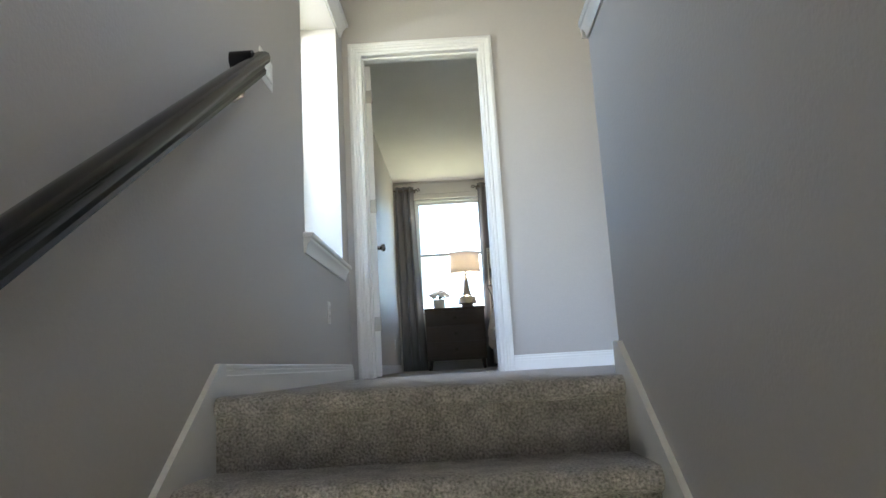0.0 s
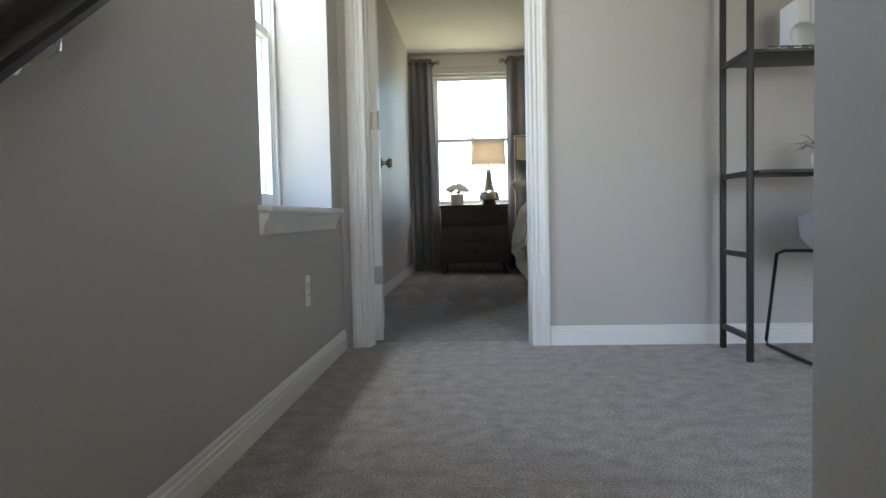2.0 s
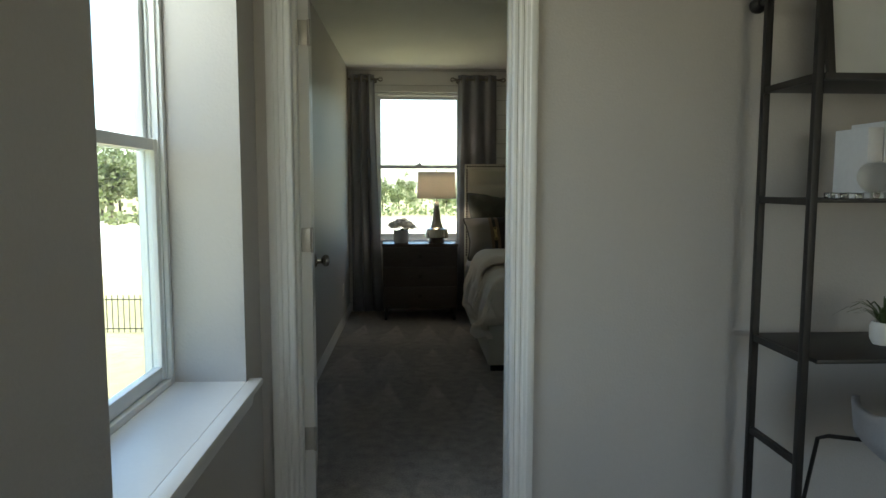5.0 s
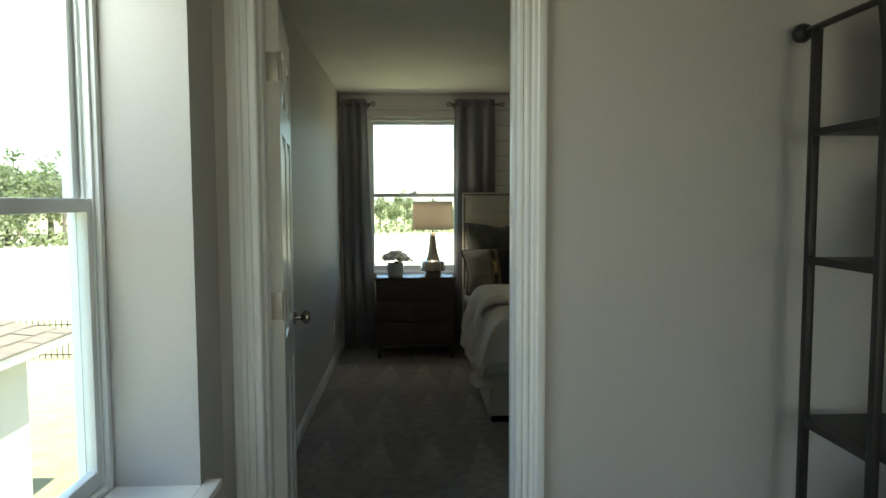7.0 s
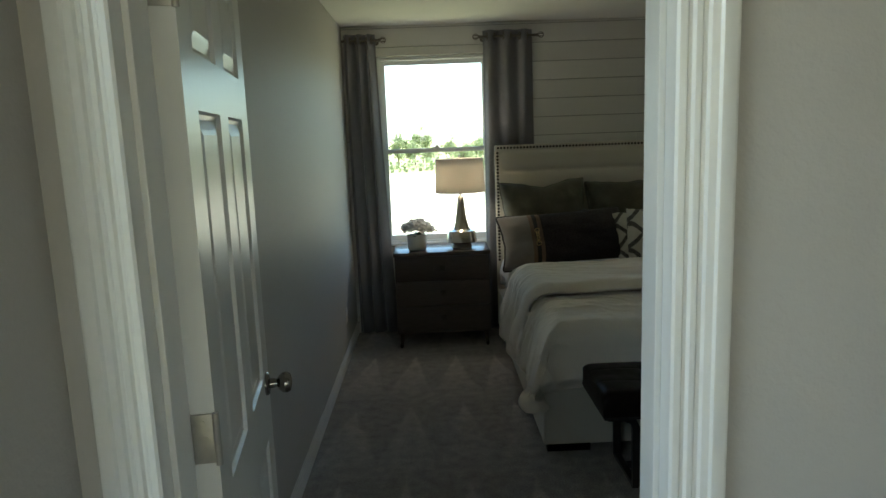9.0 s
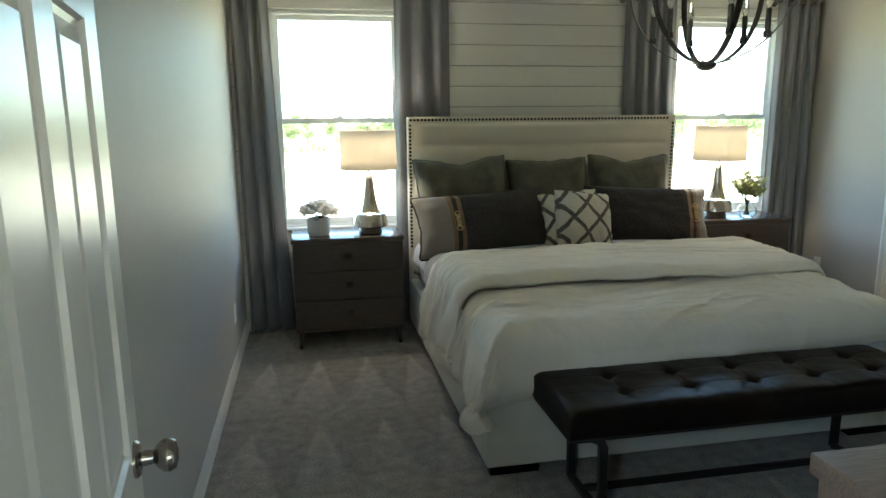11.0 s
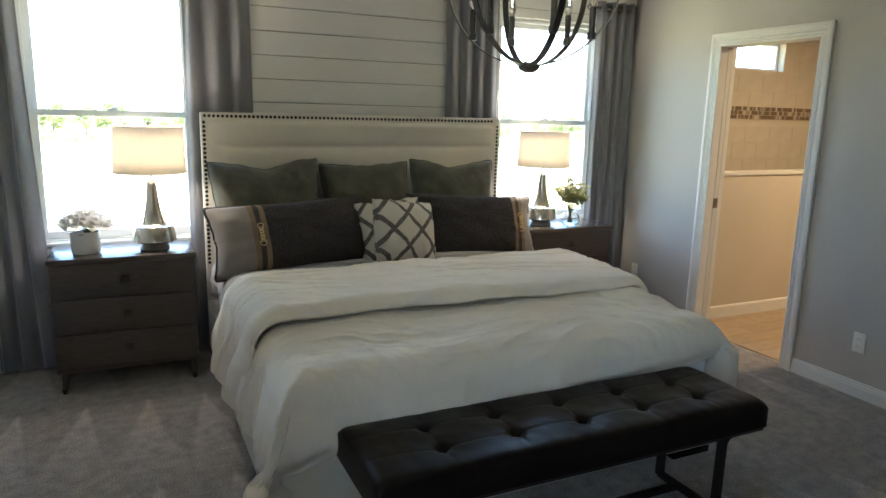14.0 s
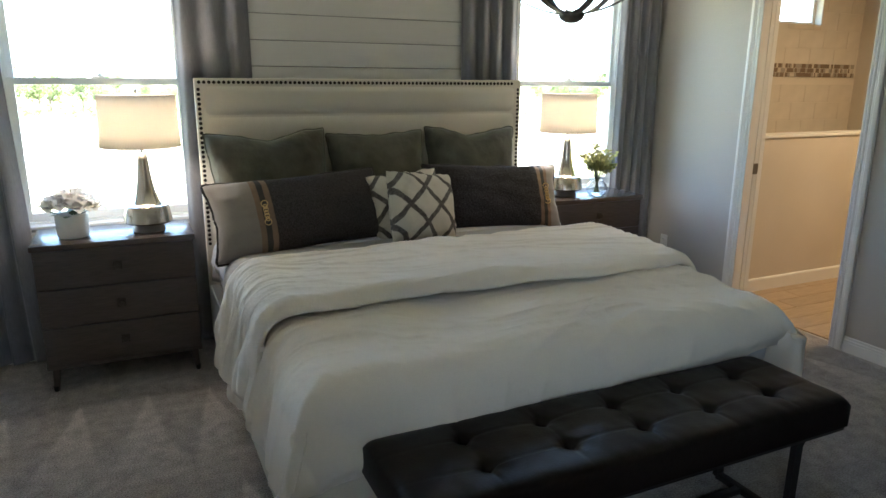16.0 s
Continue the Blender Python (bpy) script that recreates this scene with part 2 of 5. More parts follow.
LEAF_Y = material("yellow_green_buds", (0.36, 0.38, 0.13), 0.6, scale=40, vary=0.25, bump=0.1)
PLASTIC = plain("white_wall_plate", (0.80, 0.79, 0.76), 0.35)
SLOT = plain("dark_slot", (0.05, 0.05, 0.05), 0.6)
BULB = plain("clear_bulb", (0.95, 0.93, 0.9), 0.05, trans=0.85)
BATHWALL = material("beige_bath_paint", (0.60, 0.54, 0.46), 0.55, scale=60, vary=0.015, bump=0.3, bump_scale=110, bump_dist=0.003)
BATHTILE = material("cream_wall_tile", (0.62, 0.56, 0.47), 0.25, scale=8, vary=0.06, bump=0.03, objrand=0.012)
GROUT = material("pale_grout", (0.61, 0.55, 0.46), 0.9, scale=80, vary=0.05)
WOODTILE = material("wood_look_floor_tile", (0.42, 0.32, 0.22), 0.4, scale=10, vary=0.18, bump=0.1, stretch=(1, 12, 1), objrand=0.10)
GREYCHAIR = material("grey_chair_fabric", (0.34, 0.33, 0.34), 0.9, scale=200, vary=0.08, bump=0.3, bump_scale=200, sheen=0.2)
WHITEBOX = material("white_book_cloth", (0.74, 0.74, 0.75), 0.6, scale=60, vary=0.03, bump=0.1)
CANVAS = material("pale_canvas", (0.66, 0.67, 0.67), 0.8, scale=4, vary=0.08, bump=0.2, bump_scale=300, bump_dist=0.001, big=1.5, big_vary=0.08)
GRASS = material("dry_lawn", (0.30, 0.275, 0.14), 0.95, scale=3, vary=0.25, bump=0.5, bump_scale=30, bump_dist=0.03, big=0.12, big_vary=0.3)
SHINGLE = material("tan_asphalt_shingle", (0.15, 0.12, 0.095), 0.95, scale=60, vary=0.25, bump=0.6, bump_scale=120, bump_dist=0.004)
STUCCO = material("pale_stucco", (0.50, 0.48, 0.43), 0.9, scale=40, vary=0.05, bump=0.5, bump_scale=60, bump_dist=0.005)
BARK = material("grey_bark", (0.10, 0.08, 0.06), 0.9, scale=12, vary=0.3, bump=0.6, bump_scale=14, bump_dist=0.03, stretch=(1, 1, 0.2))
FOLIAGE = leaf_cloth("broadleaf_foliage", (0.16, 0.175, 0.10), 0.6, scale=1.2, vary=0.45, bump=0.0, big=0.3, big_vary=0.3)

# ---- builders ----


def finish(name, bm, mat, smooth=False):
    me = bpy.data.meshes.new(name)
    bmesh.ops.recalc_face_normals(bm, faces=bm.faces)
    bm.to_mesh(me)
    bm.free()
    for m in (mat if isinstance(mat, (list, tuple)) else [mat]):
        me.materials.append(m)
    if smooth:
        me.shade_smooth()
        if smooth != "all":
            me.set_sharp_from_angle(angle=radians(38))
    return me


def part(name, bm, mat, parent, label="", smooth=True, at=None):
    """Links a bmesh as one mesh object under a thing or a part; its coordinates are those of the top-level thing."""
    ob = new(name, finish(name, bm, mat, smooth))
    ob.parent = parent
    if parent.parent is not None:
        ob.matrix_parent_inverse = parent.matrix_basis.inverted()
    if at is not None:
        ob.matrix_basis = at
    return tagged(ob, label)


def thing(name, label, category, at=(0, 0, 0), turn=0.0, group=""):
    ob = new(name)
    ob.empty_display_size = 0.1
    ob.matrix_basis = pose(*at, 0, 0, turn)
    return tagged(ob, label, category, group)


def structure(name, bm, mat, label, category, smooth=False):
    return tagged(new(name, finish(name, bm, mat, smooth)), label, category, kind="structure")


def merge(bm, other):
    made = {}
    for v in other.verts:
        made[v] = bm.verts.new(v.co)
    for f in other.faces:
        try:
            g = bm.faces.new([made[v] for v in f.verts])
            g.material_index = f.material_index
        except ValueError:
            pass
    other.free()
    return bm


def box(x0, x1, y0, y1, z0, z1, bevel=0.0, seg=2, bm=None, mi=0):
    b = bmesh.new()
    bmesh.ops.create_cube(b, size=1.0)
    for v in b.verts:
        v.co = Vector(((x0 + x1) / 2 + v.co.x * (x1 - x0), (y0 + y1) / 2 + v.co.y * (y1 - y0), (z0 + z1) / 2 + v.co.z * (z1 - z0)))
    if bevel:
        bmesh.ops.bevel(b, geom=b.edges[:], offset=bevel, segments=seg, profile=0.6, affect="EDGES")
    for f in b.faces:
        f.material_index = mi
    return b if bm is None else merge(bm, b)


def lathe(profile, seg=28, at=(0, 0, 0), bm=None, axis="z"):
    b = bmesh.new()
    rings = []
    for r, z in profile:
        ring = []
        for k in range(seg):
            a = 2 * math.pi * k / seg
            p = (r * math.cos(a), r * math.sin(a), z)
            if axis == "x":
                p = (z, p[0], p[1])
            if axis == "y":
                p = (p[0], z, p[1])
            ring.append(b.verts.new(Vector(p) + Vector(at)))
        rings.append(ring)
    for lo, hi in zip(rings, rings[1:]):
        for k in range(seg):
            b.faces.new((lo[k], lo[(k + 1) % seg], hi[(k + 1) % seg], hi[k]))
    for ring, r in ((rings[0], profile[0][0]), (rings[-1], profile[-1][0])):
        if r > 1e-5:
            b.faces.new(ring)
    bmesh.ops.remove_doubles(b, verts=b.verts, dist=1e-6)
    return b if bm is None else merge(bm, b)


def tube(points, r, seg=10, bm=None, closed=False, flat=None):
    """A round bar along points; flat=(width, thickness, normal hint) makes a flat strap instead."""
    b = bmesh.new()
    pts = [Vector(p) for p in points]
    n = len(pts)
    rings = []
    for i, p in enumerate(pts):
        ahead = (pts[(i + 1) % n] if closed or i < n - 1 else p) - (pts[i - 1] if closed or i else p)
        ahead.normalize()
        if flat:
            side = Vector(flat[2](p)).cross(ahead).normalized()
            up = ahead.cross(side)
            w, t = flat[0] / 2, flat[1] / 2
            ring = [p + side * w + up * t, p - side * w + up * t, p - side * w - up * t, p + side * w - up * t]
        else:
            side = ahead.orthogonal().normalized() if abs(ahead.z) > 0.98 else ahead.cross(Vector((0, 0, 1))).normalized()
            if abs(ahead.z) > 0.98:
                side = Vector((1, 0, 0))
            up = side.cross(ahead).normalized()
            rr = r(i / (n - 1)) if callable(r) else r
            ring = [p + rr * (math.cos(2 * math.pi * k / seg) * side + math.sin(2 * math.pi * k / seg) * up) for k in range(seg)]
        rings.append([b.verts.new(q) for q in ring])
    m = len(rings[0])
    for i in range(n if closed else n - 1):
        lo, hi = rings[i], rings[(i + 1) % n]
        for k in range(m):
            b.faces.new((lo[k], lo[(k + 1) % m], hi[(k + 1) % m], hi[k]))
    if not closed:
        b.faces.new(rings[0])
        b.faces.new(rings[-1])
    return b if bm is None else merge(bm, b)


def bar(p, q, w, d=None, bm=None, bevel=0.0):
    """A square bar between two points (w across, d the other way)."""
    d = d or w
    p, q = Vector(p), Vector(q)
    b = box(-w / 2, w / 2, -d / 2, d / 2, 0, (q - p).length, bevel)
    m = Matrix.Translation(p) @ (q - p).to_track_quat("Z", "Y").to_matrix().to_4x4()
    bmesh.ops.transform(b, matrix=m, verts=b.verts)
    return b if bm is None else merge(bm, b)


def sheet(fn, nu, nv, thick=0.0, bm=None, mi=None):
    """A surface from fn(u, v) for u, v in 0..1, thickened downwards along its normals."""
    b = bmesh.new()
    grid = [[b.verts.new(Vector(fn(i / nu, j / nv))) for j in range(nv + 1)] for i in range(nu + 1)]
    for i in range(nu):
        for j in range(nv):
            f = b.faces.new((grid[i][j], grid[i + 1][j], grid[i + 1][j + 1], grid[i][j + 1]))
            if mi:
                f.material_index = mi((i + 0.5) / nu, (j + 0.5) / nv)
    if thick:
        b.normal_update()
        under = [[b.verts.new(v.co - v.normal * thick) for v in row] for row in grid]
        for i in range(nu):
            for j in range(nv):
                f = b.faces.new((under[i][j + 1], under[i + 1][j + 1], under[i + 1][j], under[i][j]))
        loop = [(i, 0) for i in range(nu)] + [(nu, j) for j in range(nv)] + [(i, nv) for i in range(nu, 0, -1)] + [(0, j) for j in range(nv, 0, -1)]
        for (i, j), (k, m) in zip(loop, loop[1:] + loop[:1]):
            b.faces.new((grid[k][m], grid[i][j], under[i][j], under[k][m]))
    return b if bm is None else merge(bm, b)


def wall_mesh(axis, f0, f1, u0, u1, z0, z1, openings=()):
    """A wall f0..f1 thick, running along the other axis from u0 to u1, with openings (u0, u1, z0, z1) cut through it."""
    us = sorted({u0, u1, *[v for o in openings for v in o[:2]]})
    zs = sorted({z0, z1, *[v for o in openings for v in o[2:]]})
    us, zs = [u for u in us if u0 <= u <= u1], [z for z in zs if z0 <= z <= z1]

    def solid(i, j):
        if not (0 <= i < len(us) - 1 and 0 <= j < len(zs) - 1):
            return False
        u, z = (us[i] + us[i + 1]) / 2, (zs[j] + zs[j + 1]) / 2
        return not any(o[0] < u < o[1] and o[2] < z < o[3] for o in openings)

    b, made = bmesh.new(), {}

    def vert(f, u, z):
        k = (f, u, z)
        if k not in made:
            made[k] = b.verts.new((f, u, z) if axis == "x" else (u, f, z))
        return made[k]

    for i in range(len(us) - 1):
        for j in range(len(zs) - 1):
            if not solid(i, j):
                continue
            a, c, d, e = us[i], us[i + 1], zs[j], zs[j + 1]
            for f in (f0, f1):
                b.faces.new([vert(f, a, d), vert(f, c, d), vert(f, c, e), vert(f, a, e)])
            for di, dj, (p, q) in ((-1, 0, ((a, d), (a, e))), (1, 0, ((c, d), (c, e))), (0, -1, ((a, d), (c, d))), (0, 1, ((a, e), (c, e)))):
                if not solid(i + di, j + dj):
                    b.faces.new([vert(f0, *p), vert(f0, *q), vert(f1, *q), vert(f1, *p)])
    return b


def profile_run(profile, p, q, out, bm=None):
    """A moulding: profile points (out, up), run from p to q; out: the level way it stands off the wall."""
    b = bmesh.new()
    o = Vector((*out, 0))
    rows = [[b.verts.new(Vector(e) + o * a + Vector((0, 0, c))) for a, c in profile] for e in (p, q)]
    n = len(profile)
    for k in range(n):
        b.faces.new((rows[0][k], rows[0][(k + 1) % n], rows[1][(k + 1) % n], rows[1][k]))
    b.faces.new(rows[0])
    b.faces.new(rows[1])
    return b if bm is None else merge(bm, b)


BASE_PROFILE = [(0, 0), (0.014, 0), (0.014, 0.058), (0.011, 0.061), (0.011, 0.073), (0.007, 0.076), (0.007, 0.088), (0.004, 0.092), (0, 0.092)]
CASING_PROFILE = [(0.0, 0.0), (0.0, 0.009), (0.004, 0.013), (0.014, 0.013), (0.017, 0.010), (0.022, 0.010), (0.026, 0.015), (0.034, 0.015),
                  (0.037, 0.012), (0.043, 0.012), (0.047, 0.017), (0.058, 0.018), (0.062, 0.022), (0.080, 0.022), (0.086, 0.018), (0.086, 0.0)]


def casing(a0, a1, top, place, bottom=0.0):
    """A mitred door casing round an opening from a0 to a1; place(along, up, out) gives the point in the world."""
    b = bmesh.new()
    rows = []
    for a, z, da, dz in ((a0, bottom, -1, 0), (a0, top, -1, 1), (a1, top, 1, 1), (a1, bottom, 1, 0)):
        rows.append([b.verts.new(place(a + da * u, z + dz * u, v)) for u, v in CASING_PROFILE])
    n = len(CASING_PROFILE)
    for lo, hi in zip(rows, rows[1:]):
        for k in range(n):
            b.faces.new((lo[k], lo[(k + 1) % n], hi[(k + 1) % n], hi[k]))
    b.faces.new(rows[0])
    b.faces.new(rows[-1])
    return b


# ---- plan: z = 0 is the upper floor; stairs come up along +y; the bedroom lies beyond the wall at y = 4.01 ----
LX, DOORWALL, WT = -0.615, 4.01, 0.12          # landing's west wall, the door wall and its thickness
BX0, BX1, BY0, BY1 = -0.72, 3.80, 4.13, 8.58   # bedroom
CEIL_B, CEIL_L = 2.49, 2.60
HALL_E, HALL_S = 4.60, -3.2                    # far sides of the loft and stairwell
STAIR_W = 0.49                                 # stairs run from LX to the guard wall here
NOSE_Y, RISE, RUN, STEPS = 1.626, 0.19, 0.27, 15
LOW = -RISE * STEPS
W1 = (2.80, 3.785, 0.655, 2.19)                # landing window (y0, y1, z0, z1)
D1 = (-0.488, 0.289, 2.098)                    # bedroom door opening (x0, x1, head)
WIN_A, WIN_B = (-0.455, 0.455, 0.735, 2.255), (2.585, 3.495, 0.735, 2.255)
BD = (6.930, 7.668, 2.045)                      # bath opening (y0, y1, head)

structure("wall_west_landing", wall_mesh("x", -0.94, LX, HALL_S, DOORWALL, LOW, CEIL_L, [W1]), WALL, "painted greige drywall beside the stairs with a deep window recess", "wall")
structure("wall_door", wall_mesh("y", DOORWALL, DOORWALL + WT, -0.86, HALL_E, -0.3, CEIL_L, [(D1[0] - 0.015, D1[1] + 0.015, -0.3, D1[2] + 0.015)]), WALL,
          "painted greige drywall with the bedroom doorway", "wall")
structure("wall_west_bedroom", wall_mesh("x", -0.86, BX0, BY0, 8.74, -0.3, CEIL_L), WALL, "plain painted greige bedroom wall", "wall")
structure("wall_east_bedroom", wall_mesh("x", BX1, 3.94, BY0, 8.58, -0.3, CEIL_L, [(BD[0] - 0.015, BD[1] + 0.015, -0.3, BD[2] + 0.015)]), WALL,
          "painted greige wall with the bathroom doorway", "wall")
wall_north = structure("wall_north", wall_mesh("y", BY1 + 0.014, 8.74, BX0, 3.94, -0.3, CEIL_L, [WIN_A, WIN_B]), GROOVE, "bedroom window wall behind white shiplap boards", "wall")
structure("wall_loft_east", wall_mesh("x", HALL_E, HALL_E + 0.14, HALL_S, DOORWALL, -0.3, CEIL_L, []), WALL, "plain painted loft wall", "wall")
# Both openings are made up, out of view, to bring daylight onto stairs and landing.
structure("wall_stair_south", wall_mesh("y", HALL_S - 0.14, HALL_S, -0.86, HALL_E + 0.14, LOW, CEIL_L, [(1.0, 4.1, 0.5, 2.3), (-0.55, 0.45, LOW + 0.1, LOW + 2.35)]), WALL, "painted stairwell end wall with two added daylight openings", "wall")
structure("wall_stair_east_lower", wall_mesh("x", STAIR_W, STAIR_W + 0.115, HALL_S, 1.60, LOW, -0.3), WALL, "plain painted stairwell wall below the landing", "wall")

# guard wall beside the stairs, with its white cap
structure("wall_guard", wall_mesh("x", STAIR_W, STAIR_W + 0.115, HALL_S, 1.72, -0.3, 1.03), WALL, "painted half wall guarding the stairs", "wall")
b = box(STAIR_W - 0.022, STAIR_W + 0.137, HALL_S, 1.745, 1.03, 1.055, 0.006)
profile = [(0, 0), (0.006, 0), (0.010, 0.02), (0.018, 0.03), (0.018, 0.042), (0, 0.042)]
profile_run(profile, (STAIR_W, HALL_S, 0.988), (STAIR_W, 1.72, 0.988), (-1, 0), b)
profile_run(profile, (STAIR_W - 0.018, 1.72, 0.988), (STAIR_W + 0.133, 1.72, 0.988), (0, 1), b)
structure("guard_wall_trim", b, TRIM, "white moulded cap on the half wall", "trim", True)

# floors
b = box(LX - 0.05, HALL_E, NOSE_Y + 0.02, DOORWALL + WT, -0.3, 0.0)
box(STAIR_W + 0.115, HALL_E, HALL_S, NOSE_Y + 0.02, -0.3, 0.0, bm=b)
structure("floor_landing", b, CARPET, "grey-beige cut pile carpet on the landing", "carpet floor")
structure("floor_bedroom", box(BX0, BX1 + 0.06, DOORWALL + WT, BY1 + 0.014, -0.3, 0.0), CARPET_BED, "grey-beige bedroom carpet with vacuum marks", "carpet floor")
structure("floor_lower", box(LX - 0.2, STAIR_W + 0.115, HALL_S, NOSE_Y, LOW - 0.1, LOW), CARPET, "carpet at the foot of the stairs", "carpet floor")
structure("ceiling_landing", box(-0.86, HALL_E + 0.14, HALL_S - 0.14, DOORWALL, CEIL_L, CEIL_L + 0.2), CEIL, "white textured ceiling over landing and stairs", "ceiling")
structure("ceiling_bedroom", box(-0.86, 3.94, DOORWALL + WT, 8.74, CEIL_B, CEIL_L + 0.2), CEIL, "white textured bedroom ceiling", "ceiling")

# stairs: each carpeted step has a rolled nosing that overhangs its riser
stairs = structure("stairs", box(LX, STAIR_W, HALL_S + 0.6, HALL_S + 0.62, LOW, LOW + 0.01), CARPET, "carpeted straight staircase with rolled nosings", "staircase")


def step_mesh():
    """One tread and the riser under it; the front of the nosing is y = 0 and its top is z = 0."""
    prof = [(RUN + 0.06, -0.004), (0.12, 0.0), (0.05, 0.001), (0.026, 0.0), (0.010, -0.006), (0.001, -0.020), (0.0, -0.034), (0.006, -0.048), (0.022, -0.056),
            (0.034, -0.057), (0.034, -0.10), (0.034, -RISE), (RUN + 0.06, -RISE)]
    b = bmesh.new()
    n = 60
    w = STAIR_W - LX
    rows = []
    for i in range(n + 1):
        x = w * i / n
        rows.append([b.verts.new((x, y + 0.0035 * noise.noise((x * 30, y * 40, z * 40)), z + 0.004 * noise.noise((x * 26, y * 40 + 9, z * 40)))) for y, z in prof])
    m = len(prof)
    for lo, hi in zip(rows, rows[1:]):
        for k in range(m):
            b.faces.new((lo[k], lo[(k + 1) % m], hi[(k + 1) % m], hi[k]))
    b.faces.new(rows[0])
    b.faces.new(rows[-1])
    return finish("step", b, CARPET, True)


step = step_mesh()
for k in range(STEPS):
    ob = new("step", step)
    ob.parent = stairs
    ob.location = (LX, NOSE_Y - k * RUN, 0.003 - k * RISE)

# skirt boards up both sides of the flight, then the level baseboards
for name, x0, x1 in (("trim_skirt_west", LX, LX + 0.016), ("trim_skirt_east", STAIR_W - 0.016, STAIR_W)):
    b = bmesh.new()
    y_top, z_top, n = NOSE_Y + 0.10, 0.092, 12.5
    y_low, z_low = y_top - n * RUN, z_top - n * RISE
    ring = [(y_top, -0.2), (y_top, z_top), (y_top - 0.045, z_top), (y_low, z_low), (y_low, z_low - 0.35), (NOSE_Y - 0.2, -0.5)]
    lo = [b.verts.new((x0, y, z)) for y, z in ring]
    hi = [b.verts.new((x1, y, z)) for y, z in ring]
    b.faces.new(lo)
    b.faces.new(hi)
    for k in range(len(ring)):
        b.faces.new((lo[k], lo[(k + 1) % len(ring)], hi[(k + 1) % len(ring)], hi[k]))
    structure(name, b, WALL if name.endswith("x") else TRIM, "painted skirt board along the stairs", "trim")

b = profile_run(BASE_PROFILE, (LX, NOSE_Y + 0.101, 0), (LX, DOORWALL - 0.022, 0), (1, 0))
profile_run(BASE_PROFILE, (D1[1] + 0.088, DOORWALL, 0), (HALL_E, DOORWALL, 0), (0, -1), b)
profile_run(BASE_PROFILE, (STAIR_W, 1.72, 0), (STAIR_W + 0.129, 1.72, 0), (0, 1), b)
profile_run(BASE_PROFILE, (STAIR_W + 0.115, HALL_S, 0), (STAIR_W + 0.115, 1.72, 0), (1, 0), b)
structure("baseboard_landing", b, TRIM, "white grooved baseboard round the landing", "baseboard")
b = profile_run(BASE_PROFILE, (BX0, BY0 + 0.02, 0), (BX0, BY1, 0), (1, 0))
profile_run(BASE_PROFILE, (BX1, BY0, 0), (BX1, BD[0] - 0.088, 0), (-1, 0), b)
profile_run(BASE_PROFILE, (BX1, BD[1] + 0.088, 0), (BX1, BY1, 0), (-1, 0), b)
profile_run(BASE_PROFILE, (BX0 + 0.014, BY1, 0), (BX1 - 0.014, BY1, 0), (0, -1), b)
profile_run(BASE_PROFILE, (D1[1] + 0.10, BY0, 0), (BX1 - 0.014, BY0, 0), (0, 1), b)
structure("baseboard_bedroom", b, TRIM, "white grooved baseboard round the bedroom", "baseboard")

# ---- door casings and jambs ----
b = casing(D1[0], D1[1], D1[2], lambda a, z, v: Vector((a, DOORWALL - v, z)))
merge(b, casing(D1[0], D1[1], D1[2], lambda a, z, v: Vector((a, BY0 + v, z))))
structure("trim_bedroom_door", b, TRIM, "white fluted casing round the bedroom doorway", "door casing", True)
b = box(D1[0] - 0.015, D1[0], DOORWALL, BY0, 0, D1[2])
box(D1[1], D1[1] + 0.015, DOORWALL, BY0, 0, D1[2], bm=b)
box(D1[0] - 0.015, D1[1] + 0.015, DOORWALL, BY0, D1[2], D1[2] + 0.015, bm=b)
box(D1[0], D1[0] + 0.011, DOORWALL + 0.03, BY0 - 0.04, 0, D1[2], 0.002, bm=b)
box(D1[1] - 0.011, D1[1], DOORWALL + 0.03, BY0 - 0.04, 0, D1[2], 0.002, bm=b)
box(D1[0] + 0.011, D1[1] - 0.011, DOORWALL + 0.03, BY0 - 0.04, D1[2] - 0.011, D1[2], 0.002, bm=b)
structure("trim_bedroom_jamb", b, TRIM, "white door jamb with its stop", "door jamb")
b = casing(BD[0], BD[1], BD[2], lambda a, z, v: Vector((BX1 - v, a, z)))
structure("trim_bath_door", b, TRIM, "white fluted casing round the bathroom doorway", "door casing", True)
b = box(BX1, 3.94, BD[0] - 0.015, BD[0], 0, BD[2])
box(BX1, 3.858, BD[1], BD[1] + 0.015, 0, BD[2], bm=b)
box(3.902, 3.94, BD[1], BD[1] + 0.015, 0, BD[2], bm=b)
box(BX1, 3.94, BD[0] - 0.015, BD[1] + 0.015, BD[2], BD[2] + 0.015, bm=b)
structure("trim_bath_jamb", b, TRIM, "white pocket-door jamb", "door jamb")


